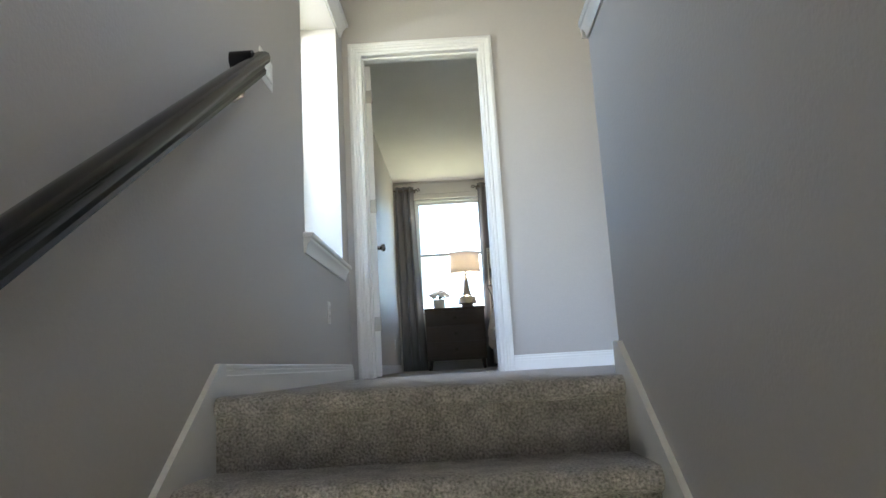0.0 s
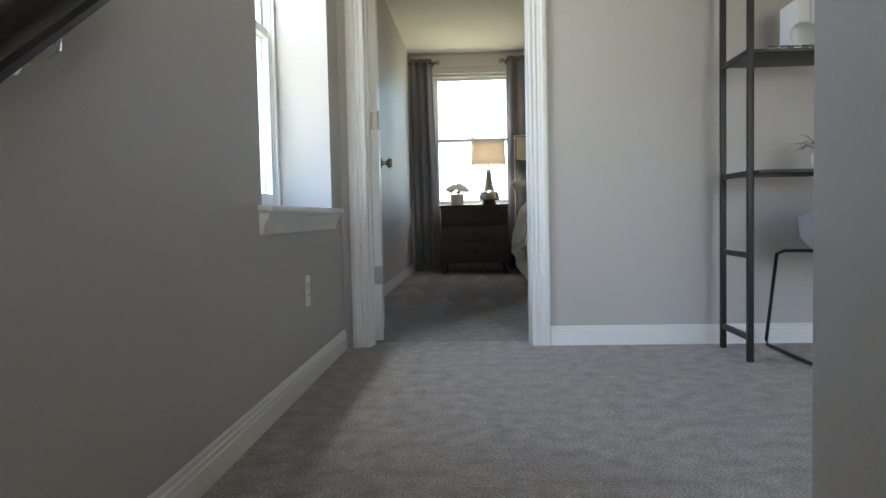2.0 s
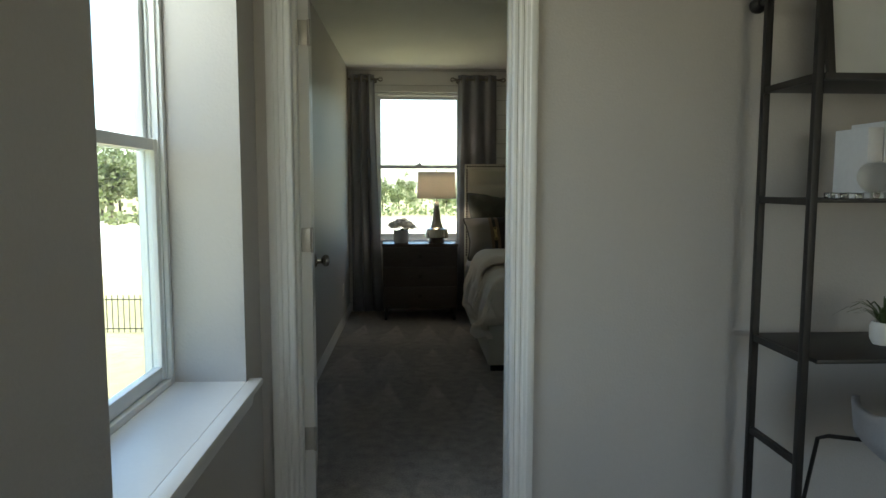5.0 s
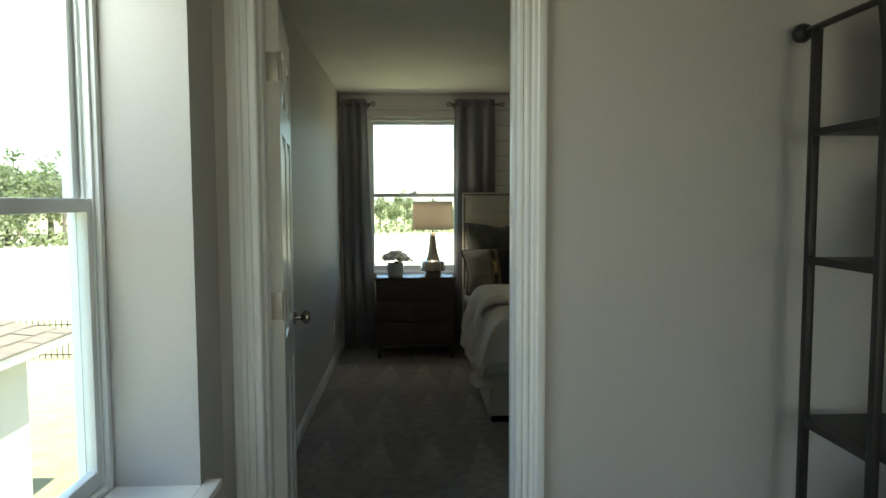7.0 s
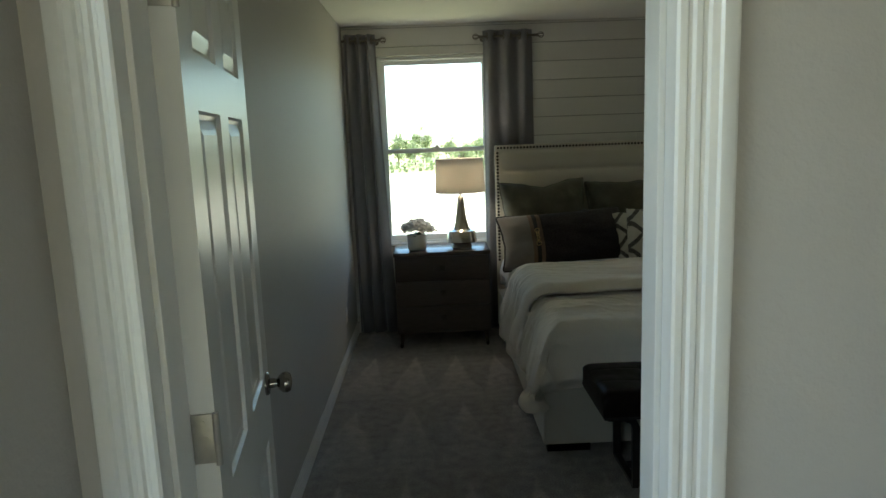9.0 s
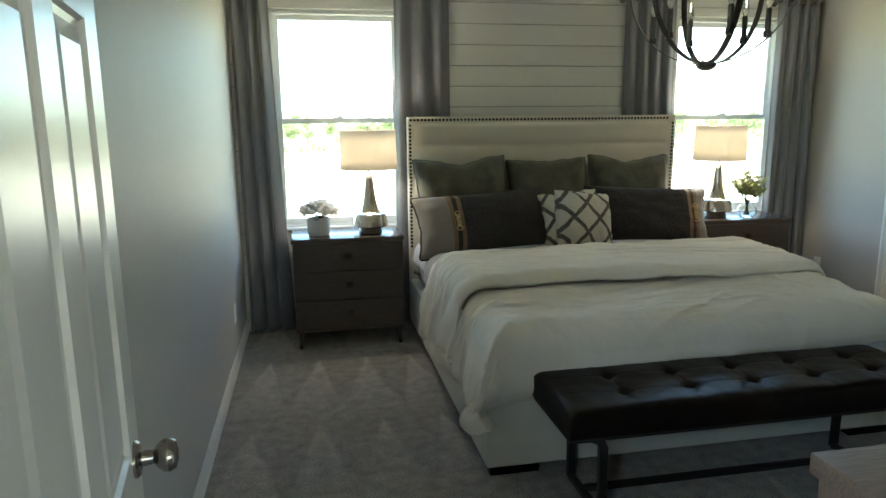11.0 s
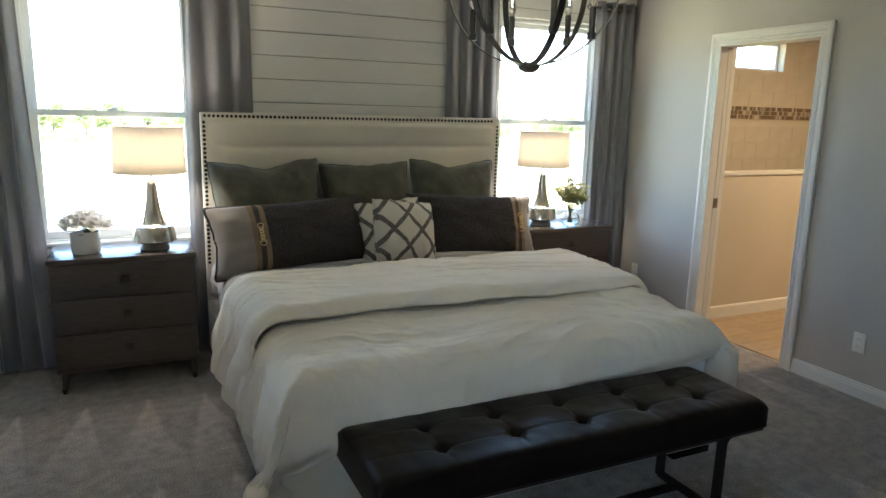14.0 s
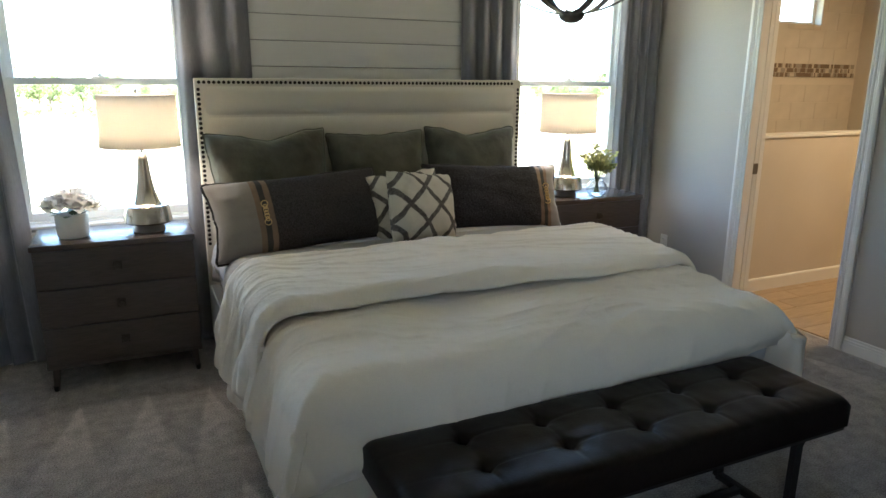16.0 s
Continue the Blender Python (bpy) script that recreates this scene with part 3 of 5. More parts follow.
# ---- windows ----
def window(name, label, place, w, h, sash=0.035):
    """A double-hung vinyl window. place(a, out, z): a along the opening, out towards the daylight, from the inner face of the frame."""
    win = tagged(new(name, None), label, "window", kind="structure")

    def fit(b):
        for v in b.verts:
            v.co = place(*v.co)
        return b

    def frame_of(a0, a1, z0, z1, o0, o1, t, tb=None):
        tb = tb or t
        b = box(a0, a0 + t, o0, o1, z0, z1, 0.003)
        box(a1 - t, a1, o0, o1, z0, z1, 0.003, bm=b)
        box(a0 + t, a1 - t, o0 + 0.001, o1, z0, z0 + tb, 0.003, bm=b)
        box(a0 + t, a1 - t, o0 + 0.001, o1, z1 - t, z1, 0.003, bm=b)
        return b

    mid = h * 0.505
    b = frame_of(0, w, 0, h, 0.0, 0.085, 0.024)
    for a in (0.024, w - 0.036):       # ribbed tracks beside the upper sash
        for o in (0.012, 0.036, 0.058):
            box(a, a + 0.012, o, o + 0.005, 0.024, h - 0.024, bm=b)
    fr = part("window_frame", fit(b), VINYL, win)
    low = part("lower_sash", fit(frame_of(0.026, w - 0.026, 0.026, mid + 0.018, 0.016, 0.044, sash, 0.045)), VINYL, win)
    up = part("upper_sash", fit(frame_of(0.026, w - 0.026, mid - 0.018, h - 0.026, 0.048, 0.076, sash)), VINYL, win)
    for sub, o, z0, z1 in ((low, 0.030, 0.060, mid - 0.010), (up, 0.062, mid + 0.010, h - 0.050)):
        pane = part("pane", fit(box(0.055, w - 0.055, o - 0.002, o + 0.002, z0, z1)), GLASS, win, smooth=False)
        pane.visible_shadow = False
    b = box(w * 0.5 - 0.03, w * 0.5 + 0.03, 0.006, 0.022, mid + 0.018, mid + 0.028, 0.003)
    lathe([(0.0, 0.0), (0.014, 0.0), (0.012, 0.012), (0, 0.014)], 12, (w * 0.5 + 0.008, 0.012, mid + 0.028), b)
    part("sash_lock", fit(b), VINYL, win)
    return win


y0, y1, z0, z1 = W1
window_1 = window("window_1", "white double-hung vinyl window in the landing recess", lambda a, o, z: Vector((-0.845 - o, y1 - a, z0 + 0.012 + z)), y1 - y0, z1 - z0 - 0.012)
b = box(-0.845, LX + 0.001, y0, y1, z0 - 0.006, z0 + 0.016, 0.0)
box(LX, LX + 0.046, y0 - 0.045, y1 + 0.045, z0 - 0.006, z0 + 0.016, 0.006, bm=b)
profile_run([(0, 0), (0.010, 0), (0.014, 0.016), (0.016, 0.03), (0.024, 0.046), (0.032, 0.056), (0.032, 0.068), (0, 0.068)], (LX, y0 - 0.03, z0 - 0.074), (LX, y1 + 0.03, z0 - 0.074), (1, 0), b)
structure("trim_window_sill", b, TRIM, "white window stool with a moulded apron", "window sill", True)
b = box(LX, LX + 0.060, y0 - 0.06, y1 + 0.15, z1 + 0.080, z1 + 0.100, 0.004)
profile_run([(0, 0), (0.012, 0), (0.020, 0.02), (0.030, 0.045), (0.048, 0.06), (0.048, 0.075), (0, 0.075)], (LX, y0 - 0.04, z1 + 0.005), (LX, y1 + 0.13, z1 + 0.005), (1, 0), b)
structure("trim_window_head", b, TRIM, "white moulded head trim over the landing window", "window trim", True)

for nm, (a0, a1, c0, c1) in (("window_2", WIN_A), ("window_3", WIN_B)):
    window(nm, "white double-hung vinyl bedroom window over a bright yard", lambda a, o, z, a0=a0, c0=c0: Vector((a0 + a, 8.645 + o, c0 + z)), a1 - a0, c1 - c0)
    b = box(a0 - 0.0, a1 + 0.0, BY1 - 0.012, 8.645, c0 - 0.002, c0 + 0.014, 0.003)
    structure("trim_sill_" + nm[-1], b, TRIM, "white painted window sill", "window sill")

# ---- landing: door leaf, handrail, plates ----
LEAF_W, LEAF_H, LEAF_T = 0.75, 2.080, 0.042
door = thing("door_1", "white six-panel door swung open into the bedroom", "door", (-0.468, 4.140, 0.008), 7.4)
b = bmesh.new()
PANELS = [(u, u + 0.220, lo, hi) for u in (0.105, 0.425) for lo, hi in ((0.21, 0.80), (0.97, 1.66), (1.76, 1.95))]
merge(b, wall_mesh("x", -LEAF_T / 2, LEAF_T / 2, 0.0, LEAF_W, 0.0, LEAF_H, PANELS))
leaf = part("leaf", b, DOORP, door, smooth=False)
for u0, u1, z0_, z1_ in PANELS:
    b = bmesh.new()
    for s in (-1, 1):
        rings = []
        for inset, depth in ((0, LEAF_T / 2), (0.005, LEAF_T / 2 - 0.008), (0.014, LEAF_T / 2 - 0.011), (0.034, LEAF_T / 2 - 0.005), (0.042, LEAF_T / 2 - 0.003)):
            rings.append([b.verts.new((s * depth, u, z)) for u, z in ((u0 + inset, z0_ + inset), (u1 - inset, z0_ + inset), (u1 - inset, z1_ - inset), (u0 + inset, z1_ - inset))])
        for lo, hi in zip(rings, rings[1:]):
            for k in range(4):
                b.faces.new((lo[k], lo[(k + 1) % 4], hi[(k + 1) % 4], hi[k]))
        b.faces.new(rings[-1])
    part("panel", b, DOORP, door, smooth=False)
for s in (-1, 1):
    b = lathe([(0.0, 0.0), (0.032, 0.0), (0.032, 0.004), (0.028, 0.009), (0.014, 0.012), (0.012, 0.030), (0.020, 0.036), (0.028, 0.046), (0.029, 0.056), (0.024, 0.066), (0.010, 0.070), (0, 0.070)], 24, axis="x")
    for v in b.verts:
        v.co = Vector((s * (v.co.x + LEAF_T / 2), v.co.y + LEAF_W - 0.065, v.co.z + 0.945))
    part("knob", b, KNOB, door, "round polished nickel knob")
part("latch_plate", box(-0.012, 0.012, LEAF_W, LEAF_W + 0.002, 0.915, 0.975), NICKEL, door)
for z in (0.33, 1.10, 1.86):
    b = box(-LEAF_T / 2 + 0.002, LEAF_T / 2 - 0.001, -0.003, -0.0005, z - 0.045, z + 0.045, 0.001)
    lathe([(0.006, -0.047), (0.006, 0.047)], 10, (LEAF_T / 2 + 0.002, -0.006, z), b)
    for dz in (-0.03, 0.0, 0.03):
        lathe([(0.0035, 0.0), (0.0035, 0.001)], 8, (0.0 + 0.004 * (dz == 0), -0.004, z + dz), b, "y")
    part("hinge", b, HINGE, door, "satin nickel hinge plate")

rail = thing("handrail", "dark-stained wooden stair handrail fixed to the wall", "handrail", (-0.540, 1.842, 0.993))
SLOPE = 0.692
prof = [(-0.018, -0.004), (0.018, -0.004), (0.020, 0.008), (0.015, 0.016), (0.016, 0.022), (0.029, 0.030), (0.031, 0.044), (0.027, 0.058), (0.016, 0.066),
        (0.0, 0.069), (-0.016, 0.066), (-0.027, 0.058), (-0.031, 0.044), (-0.029, 0.030), (-0.016, 0.022), (-0.015, 0.016), (-0.020, 0.008)]
b = bmesh.new()
rows = [[b.verts.new((x, y, z * 1.16 + y * SLOPE)) for x, z in prof] for y in (0.0, -1.0, -2.0, -3.2)]
rows.insert(0, [b.verts.new((x, x * 0.9 + 0.02, z * 1.16 + x * 0.9 * SLOPE + 0.014)) for x, z in prof])
for lo, hi in zip(rows, rows[1:]):
    for k in range(len(prof)):
        b.faces.new((lo[k], lo[(k + 1) % len(prof)], hi[(k + 1) % len(prof)], hi[k]))
b.faces.new(rows[0])
b.faces.new(rows[-1])
part("rail", b, WOOD_DARK, rail)
b = bmesh.new()
rows = [[b.verts.new((x_, y - 0.02, z * 1.16 - 0.005)) for y, z in prof] for x_ in (-0.0745, -0.004)]
for k in range(len(prof)):
    b.faces.new((rows[0][k], rows[0][(k + 1) % len(prof)], rows[1][(k + 1) % len(prof)], rows[1][k]))
b.faces.new(rows[0])
b.faces.new(rows[1])
part("wall_return", b, WOOD_DARK, rail)
for y in (-0.135, -1.4, -2.6):
    z = y * SLOPE
    b = lathe([(0, 0), (0.022, 0), (0.022, 0.004), (0.010, 0.008), (0, 0.008)], 16, (-0.0748, y, z - 0.042), axis="x")
    tube([(-0.069, y, z - 0.042), (-0.03, y, z - 0.042), (-0.004, y, z - 0.030), (0.0, y, z - 0.004)], 0.006, 10, b)
    part("bracket", b, NICKEL, rail, "small nickel wall bracket")


def wall_plate(name, label, category, at, turn, gang=1, kind="switch"):
    """A cover plate whose face looks along its own -y."""
    th = thing(name, label, category, at, turn)
    w = 0.070 + 0.046 * (gang - 1)
    part("cover", box(-w / 2, w / 2, -0.006, 0, -0.058, 0.058, 0.003), PLASTIC, th)
    for g in range(gang):
        x = (g - (gang - 1) / 2) * 0.046
        if kind == "switch":
            b = box(x - 0.0165, x + 0.0165, -0.0085, -0.005, -0.0335, 0.0335, 0.001)
            for v in b.verts:
                if v.co.z < 0 and v.co.y < -0.007:
                    v.co.y -= 0.004
            part("rocker", b, PLASTIC, th)
        else:
            for z in (-0.020, 0.020):
                sock = part("socket", box(x - 0.016, x + 0.016, -0.0085, -0.005, z - 0.0145, z + 0.0145, 0.004), PLASTIC, th)
                for dx, h in ((-0.0065, 0.008), (0.0065, 0.006)):
                    part("slot", box(x + dx - 0.001, x + dx + 0.001, -0.0090, -0.0084, z - h / 2 + 0.002, z + h / 2 + 0.002), SLOT, sock)
        for z in (-0.046, 0.046):
            part("screw", lathe([(0.0025, 0), (0.0025, 0.001)], 8, (x, -0.0068, z), axis="y"), PLASTIC, th)
    return th


wall_plate("light_switch", "white triple rocker switch plate on the stair wall", "switch", (LX, 2.200, 1.183), 90, 3)
wall_plate("wall_outlet", "white wall outlet under the landing window", "outlet", (LX, 3.30, 0.355), 90, 1, "outlet")
wall_plate("wall_outlet", "white wall outlet beside the bedroom curtain", "outlet", (BX0, 7.90, 0.335), 90, 1, "outlet")

# ---- loft: black ladder desk and what stands on it ----
SH = 1.149
shelf = thing("ladder_shelf", "black metal wall shelf unit with a desk board", "shelf", (SH, 3.75, 0))
W_S = 1.00
for x in (0.0, W_S):
    for y in (0.155, -0.150):
        part("post", bar((x, y, 0), (x, y, 1.94), 0.024, bevel=0.003), BLACK, shelf)
    for z in (0.10, 0.44, 0.775, 1.265, 1.64):
        part("side_rail", bar((x, -0.138, z), (x, 0.143, z), 0.018, 0.022), BLACK, shelf)
    part("wall_arm", tube([(x, -0.162, 1.945), (x, 0.26, 1.945)], 0.010, 10), BLACK, shelf)
    part("wall_knob", lathe([(0, -0.032), (0.016, -0.028), (0.026, -0.014), (0.029, 0), (0.026, 0.014), (0.016, 0.026), (0.010, 0.030)], 18, (x, 0.230, 1.945), axis="y"), BLACK, shelf, "round black wall fixing")
part("shelf_board", box(0.012, W_S - 0.012, -0.15, 0.155, 1.632, 1.652, 0.002), BLACK, shelf)
part("shelf_board", box(0.012, W_S - 0.012, -0.15, 0.155, 1.262, 1.274, 0.002), BLACK, shelf)
part("desk_board", box(0.012, W_S - 0.012, -0.20, 0.185, 0.772, 0.786, 0.003), BLACK, shelf)
part("front_rail", bar((0.012, -0.150, 1.64), (W_S - 0.012, -0.150, 1.64), 0.03, 0.02), BLACK, shelf)

chair = thing("desk_chair", "grey upholstered shell chair on a black wire sled base", "chair", (1.66, 3.56, 0))


def shell(u, v):
    a = (u - 0.5) * 2 * 2.35
    rim = 0.60 + 0.10 * max(0, math.cos(a))
    k = v
    r = 0.15 + 0.13 * min(1, k * 1.6) + 0.03 * k
    z = 0.44 + (rim - 0.44) * max(0, (k - 0.35) / 0.65) ** 1.1
    return (r * 1.0 * math.sin(a), -r * 1.02 * math.cos(a), z)


part("shell", sheet(shell, 40, 14, 0.022), GREYCHAIR, chair, smooth="all")
part("seat_cushion", lathe([(0, 0.43), (0.20, 0.43), (0.245, 0.45), (0.25, 0.475), (0.21, 0.495), (0, 0.50)], 32), GREYCHAIR, chair)
for s in (-1, 1):
    part("sled_leg", tube([(s * 0.16, 0.20, 0.445), (s * 0.28, 0.25, 0.445), (s * 0.305, 0.27, 0.43), (s * 0.312, 0.36, 0.03), (s * 0.310, 0.35, 0.010), (s * 0.305, -0.22, 0.010), (s * 0.300, -0.24, 0.03),
                            (s * 0.26, -0.14, 0.43), (s * 0.16, -0.12, 0.445)], 0.0075, 10), BLACK, chair, "thin black wire runner")

frame_th = thing("picture_frame", "black-framed picture leaning on the top shelf", "picture frame", (1.56, 3.83, 1.653))
lean = Matrix.Rotation(radians(-9), 4, "X")
b = bmesh.new()
for x0_, x1_, z0_, z1_ in ((-0.24, -0.215, 0, 0.36), (0.215, 0.24, 0, 0.36), (-0.215, 0.215, 0, 0.025), (-0.215, 0.215, 0.335, 0.36)):
    box(x0_, x1_, -0.012, 0.008, z0_, z1_, 0.002, bm=b)
bmesh.ops.transform(b, matrix=lean, verts=b.verts)
part("frame", b, BLACK, frame_th)
b = box(-0.215, 0.215, -0.002, 0.004, 0.025, 0.335)
bmesh.ops.transform(b, matrix=lean, verts=b.verts)
part("print", b, CANVAS, frame_th, smooth=False)

for x, w, h, lab in ((1.405, 0.05, 0.225, "white cloth-bound book standing on the shelf"), (1.452, 0.035, 0.245, "tall white cloth-bound book standing on the shelf")):
    bk = thing("book", lab, "book", (x, 3.78, 1.275), group="shelf books")
    part("cover", box(-w / 2, w / 2, -0.085, 0.085, 0, h, 0.003), WHITEBOX, bk)
    part("pages", box(-w / 2 + 0.004, w / 2 - 0.004, -0.075, 0.087, 0.004, h - 0.004), PETAL, bk)
orb = thing("glass_sphere", "clear glass ball on a small crystal block", "ornament", (1.385, 3.66, 1.275))
for x0_, x1_ in ((-0.145, -0.105), (-0.100, -0.056), (-0.052, 0.0), (0.004, 0.055)):
    part("block", box(x0_, x1_, -0.03, 0.03, 0, 0.018, 0.004), CLEAR, orb, "clear crystal block")
b = bmesh.new()
bmesh.ops.create_uvsphere(b, u_segments=28, v_segments=18, radius=0.050)
bmesh.ops.translate(b, verts=b.verts, vec=(0, 0, 0.068))
part("ball", b, CLEAR, orb, smooth="all")
pot = thing("potted_plant", "spiky green plant in a small white pot", "potted plant", (1.505, 3.74, 0.787))
part("pot", lathe([(0, 0), (0.032, 0), (0.042, 0.02), (0.043, 0.06), (0.036, 0.075), (0.030, 0.075), (0.030, 0.06), (0, 0.06)], 24), CERAMIC, pot)
b = bmesh.new()
r2 = random.Random(5)
for k in range(46):
    a, ln, dr = r2.uniform(0, 6.283), r2.uniform(0.09, 0.17), r2.uniform(0.2, 1.0)
    d = Vector((math.cos(a), math.sin(a), 0))
    s = d.cross(Vector((0, 0, 1))) * 0.0045
    pts = [Vector((0, 0, 0.06)) + d * (ln * t * (0.4 + 0.6 * dr)) + Vector((0, 0, ln * (1.3 * t - (0.5 + 0.7 * dr) * t * t))) for t in (0, 0.35, 0.7, 1.0)]
    ws = (1.0, 1.0, 0.7, 0.05)
    vs = [(b.verts.new(p + s * w), b.verts.new(p + Vector((0, 0, 0.001)) - s * w)) for p, w in zip(pts, ws)]
    for p, q in zip(vs, vs[1:]):
        b.faces.new((p[0], p[1], q[1], q[0]))
part("leaves", b, LEAF, pot, "thin arching green blades", smooth=False)

# ---- bedroom: curtains on short rods ----
ROD_Z, CUR_Y = 2.375, 8.538


def curtain(x0, x1, b0, b1, folds, seed):
    th = thing("curtain", "charcoal grey floor-length grommet curtain drawn open", "curtain", ((x0 + x1) / 2, CUR_Y, 0.008), group="bedroom curtains")
    cx = (x0 + x1) / 2
    r = random.Random(seed)
    ph, jit = r.uniform(0, 1), [r.uniform(-0.15, 0.15) for _ in range(12)]

    def cloth(u, v):
        z = v * 2.415
        k = 1 - v
        uu = u + 0.25 / folds * 0.25 * math.sin(7 * u + 3 * k + ph * 6)
        x = (x0 + (x1 - x0) * u) * (1 - k ** 1.5) + (b0 + (b1 - b0) * u) * k ** 1.5
        wave = math.sin(2 * math.pi * (folds * uu ) + math.pi / 2)
        amp = 0.028 * (0.85 + 0.3 * jit[int(u * 10.9)]) * (1 - 0.25 * k)
        y = amp * wave + 0.006 * k * noise.noise((u * 6 + seed, v * 3, 0.3)) + 0.005 * math.sin(2 * math.pi * folds * 2 * uu + 1.0) * k
        return (x - cx + 0.012 * math.cos(2 * math.pi * folds * uu) * (0.4 + 0.6 * k), y, z)

    part("cloth", sheet(cloth, folds * 18, 26, 0.0025), DRAPE, th, smooth="all")
    n = folds * 2
    for k in range(n):
        u = (k + 0.5) / n
        z = ROD_Z - 0.008
        x = x0 + (x1 - x0) * u - cx
        b = bmesh.new()
        sgn = 1 if k % 2 else -1
        pts = [(x + 0.006 * sgn * math.sin(a), 0.026 * math.sin(a), z + 0.026 * math.cos(a)) for a in [2 * math.pi * i / 20 for i in range(20)]]
        tube(pts, 0.005, 8, b, closed=True)
        part("grommet", b, NICKEL_DARK, th, "dark metal grommet")
    return th


def curtain_rod(x0, x1, free):
    th = thing("curtain_rod", "short dark metal curtain rod with ring finial", "curtain rod", ((x0 + x1) / 2, CUR_Y, ROD_Z), group="curtain rods")
    c = (x0 + x1) / 2
    part("rod", tube([(x0 - c, 0, 0), (x1 - c, 0, 0)], 0.0095, 12), NICKEL_DARK, th)
    for x in free:
        b = lathe([(0.012, -0.006), (0.014, 0), (0.012, 0.006)], 14, (x - c, 0, 0), axis="x")
        for tilt in (0, 60, 120):
            t_ = radians(tilt)
            d = 1 if x > c else -1
            pts = [(x - c + d * 0.028 + 0.022 * math.cos(a), 0.022 * math.sin(a) * math.sin(t_), 0.022 * math.sin(a) * math.cos(t_)) for a in [2 * math.pi * i / 18 for i in range(18)]]
            tube(pts, 0.0025, 6, b, closed=True)
        part("finial", b, NICKEL_DARK, th, "open ring-ball finial")
    xb = x1 - 0.03 - c if free[0] > c else x0 + 0.03 - c
    b = tube([(xb, 0.0, -0.012), (xb, 0.02, -0.014), (xb, BY1 - CUR_Y - 0.004, -0.014)], 0.006, 8)
    lathe([(0.022, 0), (0.022, 0.004)], 14, (xb, BY1 - CUR_Y - 0.004, -0.014), b, "y")
    part("bracket", b, NICKEL_DARK, th)


curtain(-0.705, -0.455, -0.700, -0.375, 3, 1)
curtain(0.395, 0.785, 0.368, 0.800, 3, 2)
curtain(2.125, 2.540, 2.115, 2.560, 4, 3)
curtain(3.395, 3.775, 3.385, 3.785, 4, 4)
curtain_rod(-0.712, -0.415, (-0.415,))
curtain_rod(0.370, 0.830, (0.370, 0.830))
curtain_rod(2.080, 2.580, (2.080, 2.580))
curtain_rod(3.345, 3.770, (3.345,))


# ---- nightstands ----
def nightstand(at, label):
    th = thing("nightstand", label, "nightstand", at, group="nightstands")
    w, d, h = 0.735, 0.42, 0.748
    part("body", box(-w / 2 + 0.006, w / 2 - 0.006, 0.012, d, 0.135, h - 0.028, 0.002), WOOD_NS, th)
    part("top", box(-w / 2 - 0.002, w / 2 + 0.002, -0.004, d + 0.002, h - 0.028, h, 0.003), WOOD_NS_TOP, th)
    part("base_rail", box(-w / 2 + 0.004, w / 2 - 0.004, 0.006, d - 0.004, 0.115, 0.136, 0.002), WOOD_NS, th)
    dh = (h - 0.028 - 0.140) / 3
    for k in range(3):
        z = 0.140 + dh * k
        dr = part("drawer_front", box(-w / 2 + 0.012, w / 2 - 0.012, 0.0, 0.018, z + 0.003, z + dh - 0.005, 0.002), WOOD_NS, th)
        b = box(-0.021, 0.021, -0.005, 0.0, z + dh / 2 - 0.021, z + dh / 2 + 0.021, 0.003)
        lathe([(0.0, -0.022), (0.014, -0.022), (0.016, -0.018), (0.009, -0.012), (0.009, -0.005)], 14, (0, 0, z + dh / 2), b, "y")
        part("pull", b, PULL, dr, "square dark bronze drawer pull")
    for x in (-1, 1):
        for y in (0.03, d - 0.04):
            b = lathe([(0.011, 0.0), (0.013, 0.01), (0.021, 0.116)], 12, (x * (w / 2 - 0.045), y, 0))
            for v in b.verts:
                k = 1 - v.co.z / 0.116
                v.co.x += x * 0.012 * k
                v.co.y += (-0.010 if y < 0.1 else 0.010) * k
            leg = part("leg", b, WOOD_NS, th)
            part("foot_cap", lathe([(0.0115, 0.0), (0.0145, 0.028), (0.0135, 0.028)], 12, (x * (w / 2 - 0.033), y + (-0.010 if y < 0.1 else 0.010), 0.0)), BRONZE, leg)
    return th


nightstand((0.006, 8.080, 0), "grey-brown oak three-drawer nightstand by the west window")
nightstand((3.010, 8.165, 0), "grey-brown oak three-drawer nightstand by the east window")


